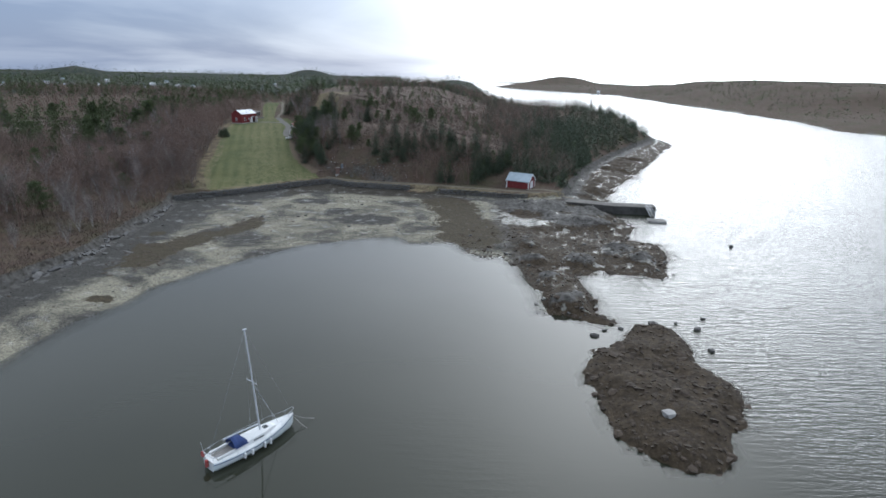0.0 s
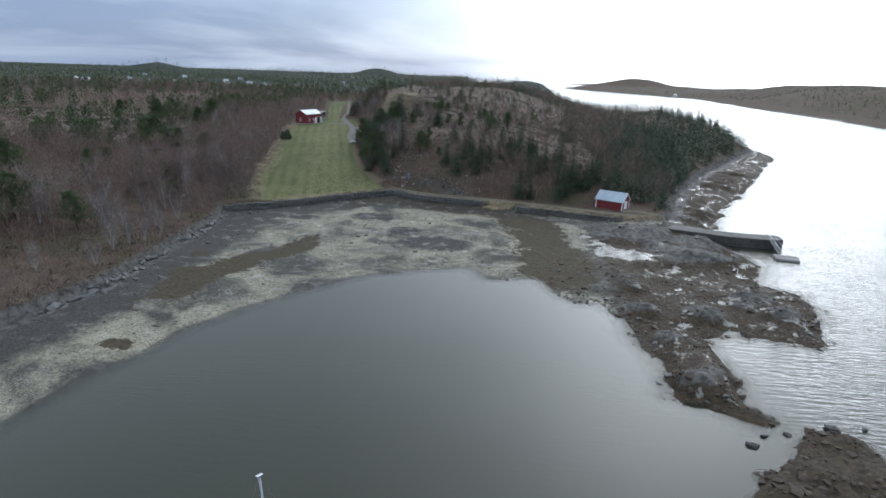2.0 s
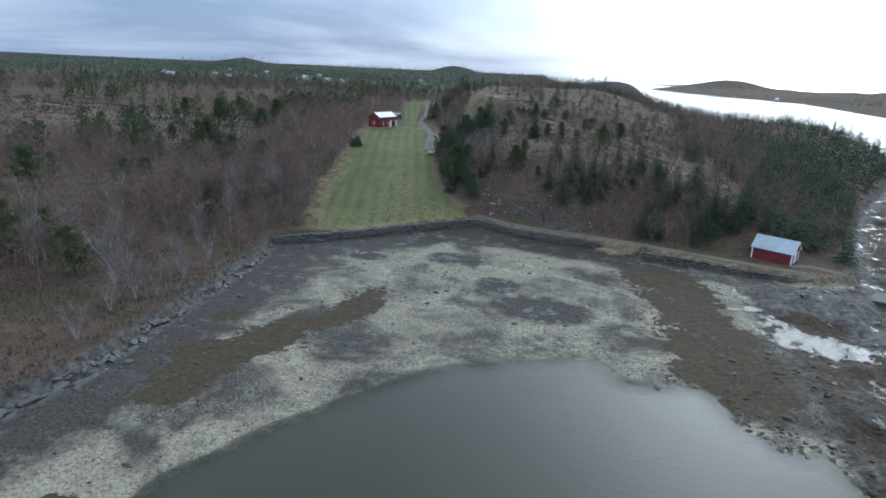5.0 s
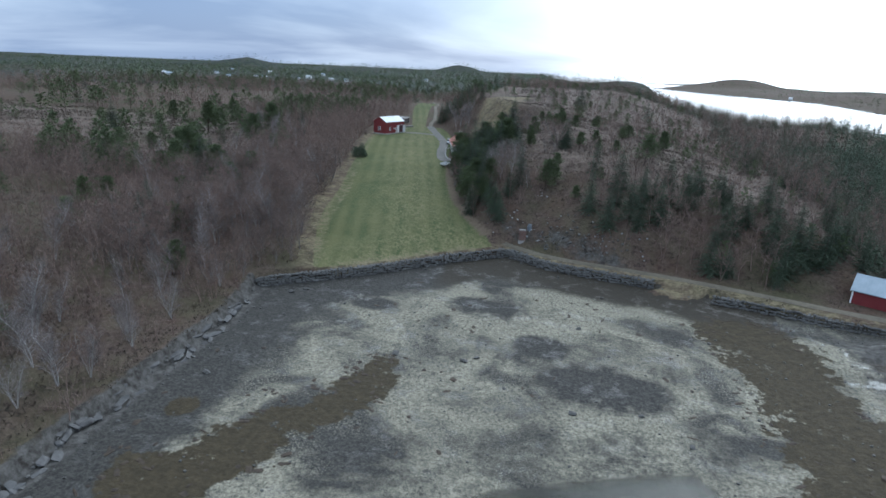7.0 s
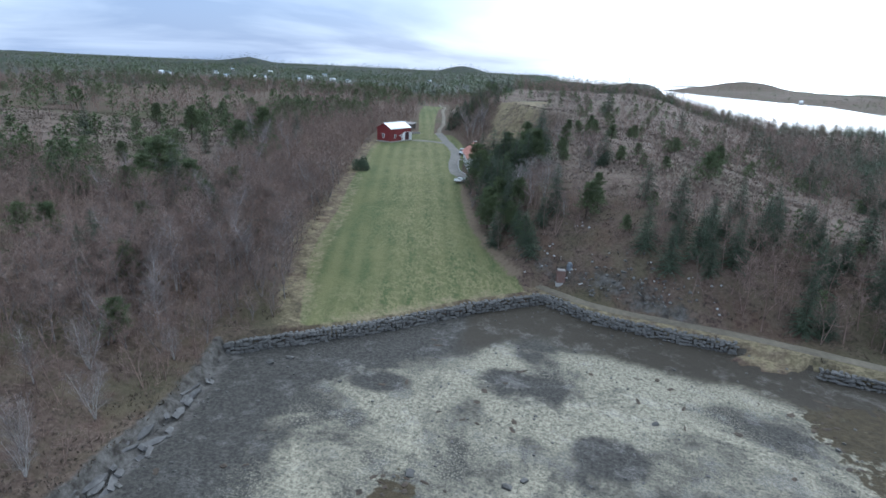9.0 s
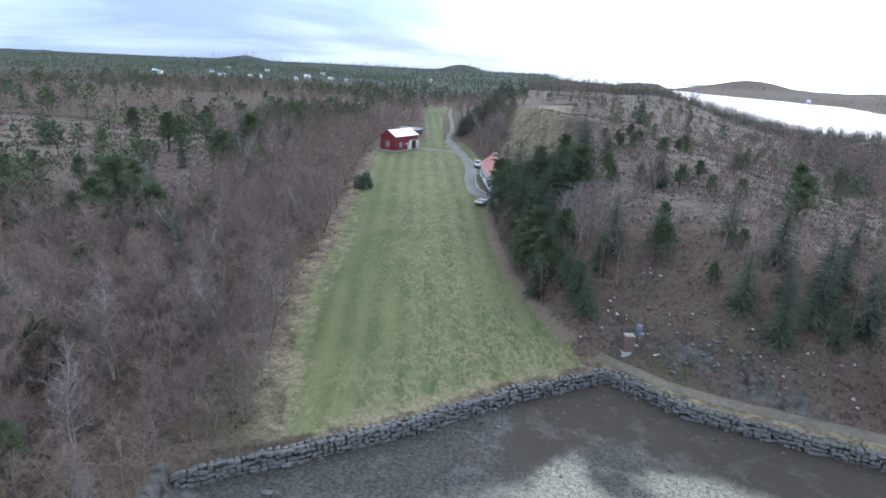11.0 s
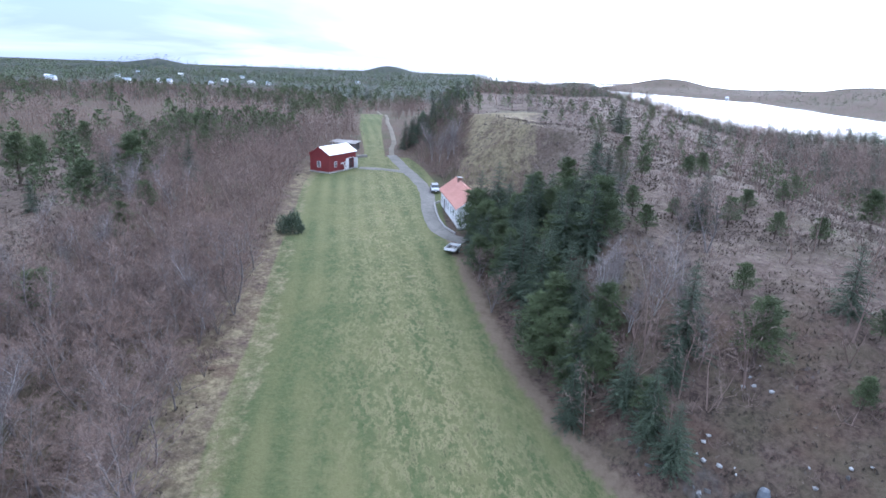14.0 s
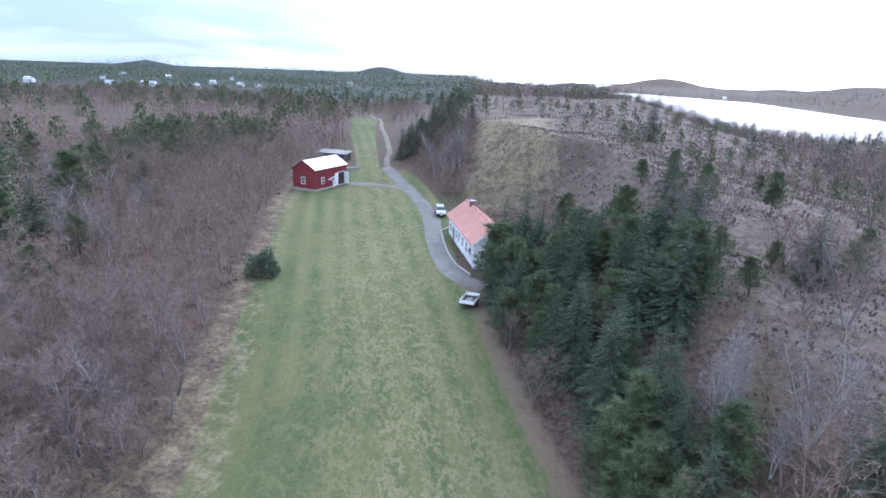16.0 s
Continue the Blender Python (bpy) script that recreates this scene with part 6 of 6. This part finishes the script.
def build_stones():
    r = random.Random(7)
    rocks = [stone_mesh(40 + i, DARK_STONE, 1.5, 1.0, 0.7, 0.22) for i in range(6)]
    slabs = [stone_mesh(140 + i, LEDGE, 2.4, 1.3, 0.9, 0.34) for i in range(6)]
    poses, loose = [], []
    for x, y, a in along(LEFT_BANK, 1.1):
        show = sstep(0.36, 0.56, fbm(np.array(x), np.array(y), 14, 3, 37))
        for k in range(3):
            q = r.uniform(-1.5, 0.9)
            px, py = x + math.cos(a + 1.57) * q, y + math.sin(a + 1.57) * q
            m = pose(px, py, 0.82 + 0.6 * (q + 1.5), 0, 0, math.degrees(a) + r.uniform(-28, 28)) @ pose(0, 0, 0, r.uniform(16, 38), r.uniform(-9, 9), 0)
            if r.random() < 0.06 + 0.6 * show:
                poses.append(m @ Matrix.Diagonal((r.uniform(0.2, 1.1), r.uniform(0.25, 0.8), r.uniform(0.25, 0.65), 1)))
            loose.append(m @ pose(r.uniform(-1, 1), -1.3 * r.random(), -0.1) @ Matrix.Diagonal((r.uniform(0.1, 0.45), r.uniform(0.1, 0.4), r.uniform(0.1, 0.35), 1)))
    v, f = join_stones(slabs, poses)
    tagged(new("bank_ledges", mesh_np("bank_ledges", v, f, LEDGE)), "tilted grey bedrock ledges along the shore bank", "rocks", "", "stuff")
    v, f = join_stones(rocks, loose)
    tagged(new("bank_rocks", mesh_np("bank_rocks", v, f, DARK_STONE)), "tumbled dark rocks along the shore bank", "rocks", "", "stuff")
    # stones strewn over flats and spur
    X, Y, R, rr = lattice(-72, 50, 62, 186, 1.15, 301)
    h = heights(X, Y)
    ok = (h["tide"] > -2.0) & (h["bank"] < -0.8) & (R < 0.10 + 0.25 * sstep(4, 16, X) + 0.4 * sstep(4, 0.5, np.abs(h["tide"])) * (X > -12) + 0.35 * sstep(-6, -1, h["bank"]))
    small = [stone_mesh(60 + i, DARK_STONE, 0.9, 0.7, 0.5, 0.25) for i in range(6)]
    poses = [pose(x, y, z + 0.02, r.uniform(-20, 20), r.uniform(-20, 20), r.uniform(0, 360)) @ Matrix.Scale(min(r.uniform(0.12, 0.45) * (1 + 2.2 * (r.random() < 0.06)), 1.2), 4) for x, y, z in zip(X[ok], Y[ok], h["z"][ok])]
    v, f = join_stones(small, poses)
    tagged(new("shore_stones", mesh_np("shore_stones", v, f, DARK_STONE)), "dark stones and weed clumps strewn on the tidal flat", "stones", "", "stuff")
    # weed-covered lumps that roughen islet and spur
    X, Y, R, rr = lattice(4, 52, 43, 135, 0.66, 304)
    h = heights(X, Y)
    ok = ((h["islet"] > -0.6) & (R < 0.75)) | ((h["tide"] > -0.8) & (h["bank"] < -2) & (R < 0.16 + 0.5 * sstep(3, 0, h["tide"])))
    lump = [stone_mesh(110 + i, WEED, 1.2, 1.05, 0.62, 0.32) for i in range(6)]
    poses = [pose(x, y, z - 0.06, r.uniform(-25, 25), r.uniform(-25, 25), r.uniform(0, 360)) @ Matrix.Scale(r.uniform(0.16, 0.6) * (1 + (r.random() < 0.1)), 4) for x, y, z in zip(X[ok], Y[ok], h["z"][ok])]
    v, f = join_stones(lump, poses)
    tagged(new("seaweed_lumps", mesh_np("seaweed_lumps", v, f, WEED)), "brown seaweed heaped over low shore rocks", "seaweed", "", "stuff")
    # loose weed along the edges of the algae beds
    X, Y, R, rr = lattice(-68, 10, 80, 165, 0.9, 305)
    edge = np.minimum(np.abs(poly_dist(ALGAE_L, X, Y)), np.abs(poly_dist(ALGAE_R, X, Y)))
    h = heights(X, Y)
    ok = (h["tide"] > 0.5) & (h["bank"] < -3) & (R < 0.30 * sstep(3.5, 0.5, edge) * sstep(0.42, 0.58, fbm(X, Y, 5, 3, 97)) + 0.012)
    poses = [pose(x, y, z - 0.02, 0, 0, r.uniform(0, 360)) @ Matrix.Diagonal((r.uniform(0.25, 1.1), r.uniform(0.2, 0.7), r.uniform(0.15, 0.4), 1)) for x, y, z in zip(X[ok], Y[ok], h["z"][ok])]
    v, f = join_stones(lump, poses)
    tagged(new("weed_clumps", mesh_np("weed_clumps", v, f, WEED)), "small dark clumps of loose weed on the sand", "seaweed", "", "stuff")
    # boulders standing in the shallows
    for i, (x, y, s) in enumerate(((32, 79.5, 1.5), (38, 78, 1.3), (37, 71, 1.2), (22, 75, 1.3), (24, 77, 0.8), (35.5, 80, 0.8), (26.5, 77.6, 0.9), (40.5, 82, 0.7))):
        b = new("boulder", rocks[i % 6])
        b.matrix_basis = pose(x, y, 0.08, 0, 0, i * 50) @ Matrix.Scale(s * 0.75, 4)
        tagged(b, "dark weed-covered boulder standing in shallow water", "boulder", "boulders in the shallows")
    pale = stone_mesh(90, CONCRETE, 1.5, 1.3, 0.9, 0.2)
    b = new("boulder", pale)
    b.matrix_basis = pose(24.6, 53.2, float(ground_z(24.6, 53.2)) + 0.15, 0, 0, 20)
    tagged(b, "pale bare boulder on top of the islet", "boulder")
    # quarried face above the shore track
    X, Y, R, rr = lattice(-43, -12, 176, 198, 0.7, 302)
    h = heights(X, Y)
    ok = (h["bank"] > 3.8) & (R < 0.6 * np.exp(-((Y - 186 + 0.45 * (X + 30)) / 3.5) ** 2) * sstep(0.4, 0.6, fbm(X, Y, 5, 3, 91))) & (line_dist(SHORE_TRACK, X, Y) > 2.2) & (X > h["xr"] + 2)
    grey = [stone_mesh(70 + i, STONE, 1.1, 0.9, 0.8, 0.25) for i in range(5)]
    poses = [pose(x, y, z, r.uniform(-30, 30), r.uniform(-30, 30), r.uniform(0, 360)) @ Matrix.Diagonal((r.uniform(0.2, 0.9), r.uniform(0.2, 0.6), r.uniform(0.2, 0.6), 1)) for x, y, z in zip(X[ok], Y[ok], h["z"][ok])]
    v, f = join_stones(grey, poses)
    X, Y, R, rr = lattice(-41, -12, 177, 200, 0.8, 303)
    h = heights(X, Y)
    band = np.exp(-((Y - 186.5 + 0.42 * (X + 30)) / 3.0) ** 2) + 0.8 * np.exp(-(((X + 31.7) / 2.5) ** 2 + ((Y - 196) / 1.8) ** 2))
    ok = (h["bank"] > 4.2) & (R < 0.5 * band * sstep(0.46, 0.6, fbm(X, Y, 3.5, 3, 93))) & (line_dist(SHORE_TRACK, X, Y) > 2.2) & (X > h["xr"] + 2)
    white = [stone_mesh(170 + i, PALE_ROCK, 1.0, 0.8, 0.6, 0.3) for i in range(5)]
    poses = [pose(x, y, z + 0.12, r.uniform(-30, 30), r.uniform(-30, 30), r.uniform(0, 360)) @ Matrix.Scale(r.uniform(0.15, 0.5), 4) for x, y, z in zip(X[ok], Y[ok], h["z"][ok])]
    v2, f2 = join_stones(white, poses)
    tagged(new("pale_rocks", mesh_np("pale_rocks", v2, f2, PALE_ROCK)), "small pale lichen-covered rocks among the heather", "rocks", "", "stuff")
    tagged(new("scree", mesh_np("scree", v, f, STONE)), "grey broken rocks on the slope above the track", "rocks", "", "stuff")


def build_pier():
    p = thing("pier", Matrix.Identity(4), "stone-built pier with a concrete top running into the water", "pier")
    out = [(33, 158.5), (46, 153.8), (55.5, 152.8), (57.6, 153.6), (58.0, 157.2), (46.5, 158.4), (36, 162.8)]
    part("body", prism(bmesh.new(), out, -3, 2.0), DARK_STONE, p, "dark stone face")
    cx, cy = 47, 156.5
    part("deck", prism(bmesh.new(), [(cx + (x - cx) * 0.992, cy + (y - cy) * 0.96) for x, y in out], 2.004, 2.16), GRAVEL, p, "concrete top")
    g = thing("gangway", pose(55.0, 152.9, 2.2), "light metal gangway from the pier to the float", "gangway")
    for x in (-0.5, 0.5):
        part("rail", tube(bmesh.new(), [(x, 0.4, 0.9), (x, -5.0, -0.7)], 0.04, 5), ALU, g)
        part("beam", tube(bmesh.new(), [(x, 0.4, 0.0), (x, -5.0, -1.65)], 0.06, 5), ALU, g)
        for k in range(5):
            f = k / 4
            part("post", tube(bmesh.new(), [(x, 0.3 - 5.2 * f, -1.6 * f), (x, 0.3 - 5.2 * f, 0.9 - 1.55 * f)], 0.025, 5), ALU, g)
    for k in range(12):
        f = k / 11
        part("tread", boxed(-0.48, 0.48, 0.3 - 5.2 * f - 0.18, 0.3 - 5.2 * f + 0.18, -1.6 * f + 0.02, -1.6 * f + 0.06), GREY_WOOD, g)
    d = thing("floating_dock", pose(55.2, 145.6, 0.0, 0, 0, -12), "small floating dock with a plank top", "dock")
    part("float", boxed(-2.3, 2.3, -1.6, 1.6, -0.25, 0.36, bevel=0.05), CONCRETE, d)
    for k in range(10):
        part("plank", boxed(-2.3 + k * 0.46, -2.3 + k * 0.46 + 0.42, -1.62, 1.62, 0.365, 0.43), GREY_WOOD, d)


def build_brick_pillar():
    z = float(ground_z(-35.2, 186.8))
    k = thing("brick_pillar", pose(-35.2, 187.0, z - 0.25, 0, 0, 14), "old square brick pillar with a pale base beside the track", "brick pillar")
    part("core", boxed(-0.62, 0.62, -0.5, 0.5, 0, 2.5), GREY_WOOD, k, "crumbling grey mortar core")
    me = bpy.data.meshes.new("brick")
    bm = boxed(-0.12, 0.12, -0.03, 0.03, -0.035, 0.035)
    bm.to_mesh(me)
    bm.free()
    me.materials.append(BRICK)
    for c in range(22):
        for i in range(5):
            x = -0.52 + i * 0.26 + (0.06 if c % 2 else -0.06)
            shared("brick", me, k, pose(x, -0.51, 0.45 + c * 0.09))
        for i in range(4):
            shared("brick", me, k, pose(-0.63, -0.38 + i * 0.26, 0.45 + c * 0.09, 0, 0, 90))
    part("plinth", boxed(-0.75, 0.75, -0.62, 0.62, -0.3, 0.3, bevel=0.04), CONCRETE, k, "pale base stone")
    t = thing("metal_drum", pose(-34.0, 188.3, float(ground_z(-34.0, 188.3)) - 0.25), "round dull blue-grey metal drum among rocks", "drum")
    part("shell", tube(bmesh.new(), [(0, 0, 0), (0, 0, 0.9), (0, 0, 1.3), (0, 0, 1.45)], [0.46, 0.46, 0.33, 0.1], 16), DULL_STEEL, t)


def bush_thing():
    t = Tris(77)
    for i in range(2600):
        d = t.r.normal(size=3)
        d /= np.linalg.norm(d)
        d[2] = abs(d[2]) * 1.2
        p = d * np.array((1.9, 1.9, 2.3)) * t.r.uniform(0.45, 0.95) * (0.9 + 0.16 * math.sin(5 * d[0] + 3 * d[1]))
        t.sliver(p, d + t.r.normal(size=3) * 0.8 + np.array((0, 0, 0.3)), 0.34, 0.085)
    w = Tris(78)
    w.pipe([(0, 0, -0.4), (0.05, 0, 0.8), (0, 0.1, 2.0)], [0.12, 0.09, 0.03], 5)
    b = thing("juniper_bush", turn(-91, 239, 0, None, 1.45), "dense dark green juniper bush at the meadow edge", "bush")
    shared("stem", mesh_np("stem", *w.arrays(), CONE_BARK), b)
    shared("crown", mesh_np("crown", *t.arrays(), NEEDLES), b)


def build_buoy():
    b = thing("mooring_buoy", pose(64, 123, 0), "small dark mooring buoy floating off the spur", "buoy")
    part("float", tube(bmesh.new(), [(0, 0, -0.3), (0, 0, 0.05), (0, 0, 0.35), (0, 0, 0.5)], [0.2, 0.42, 0.38, 0.12], 12), RUBBER, b)
    part("ring", tube(bmesh.new(), [(0.1 * math.cos(q), 0, 0.58 + 0.1 * math.sin(q)) for q in [i * 0.785 for i in range(9)]], 0.02, 5), ALU, b)


def build_village():
    r = random.Random(5)
    for x, y, L, mat in VILLAGE:
        W, eave, ridge = 8.0, 5.0, 8.0
        h = thing("village_house", turn(x, y, r.uniform(40, 120), None, 0.6, 1.2), "distant white house among the trees", "house", "houses of the far village")
        part("foundation", boxed(-W / 2, W / 2, 0, L, -5, 0.02), CONCRETE, h)
        part("wall", gable_walls(bmesh.new(), L, W, eave, ridge), mat, h)
        for s in (-1, 1):
            part("roof", roof_side(L, W, eave, ridge, s), ROOF_WHITE if r.random() < 0.5 else ROOF_BLUE, h)
        for k in range(3):
            window(h, pose(-W / 2 - 0.03, 2 + k * (L - 4) / 2, 1.5, 0, 0, -90), 1.3, 1.3, False)
    ribbon("road", [(-900, 1375), (-985, 1500), (-1070, 1630), (-1160, 1765)], 5, GRAVEL, "grey road climbing the far hillside", "road", 1.0, 12)


build_barn()
build_lean_to()
build_timber_stack()
build_house()
build_kerb()
build_boathouse()
build_car()
build_trailer()
build_boat()
build_pier()
build_village()
build_buoy()
build_brick_pillar()
bush_thing()
plant_trees()
plant_low_cover()
build_stones()
build_seawall("seawall", MEADOW_WALL, 2.75, 5, STONE, "dry stone seawall below the meadow", 260, 11)
build_seawall("seawall", TRACK_WALL, 2.7, 5, STONE, "dry stone seawall beside the shore track", 220, 23)
build_seawall("seawall", BOAT_WALL, 2.45, 4, STONE, "low stone edge below the boathouse", 80, 37)
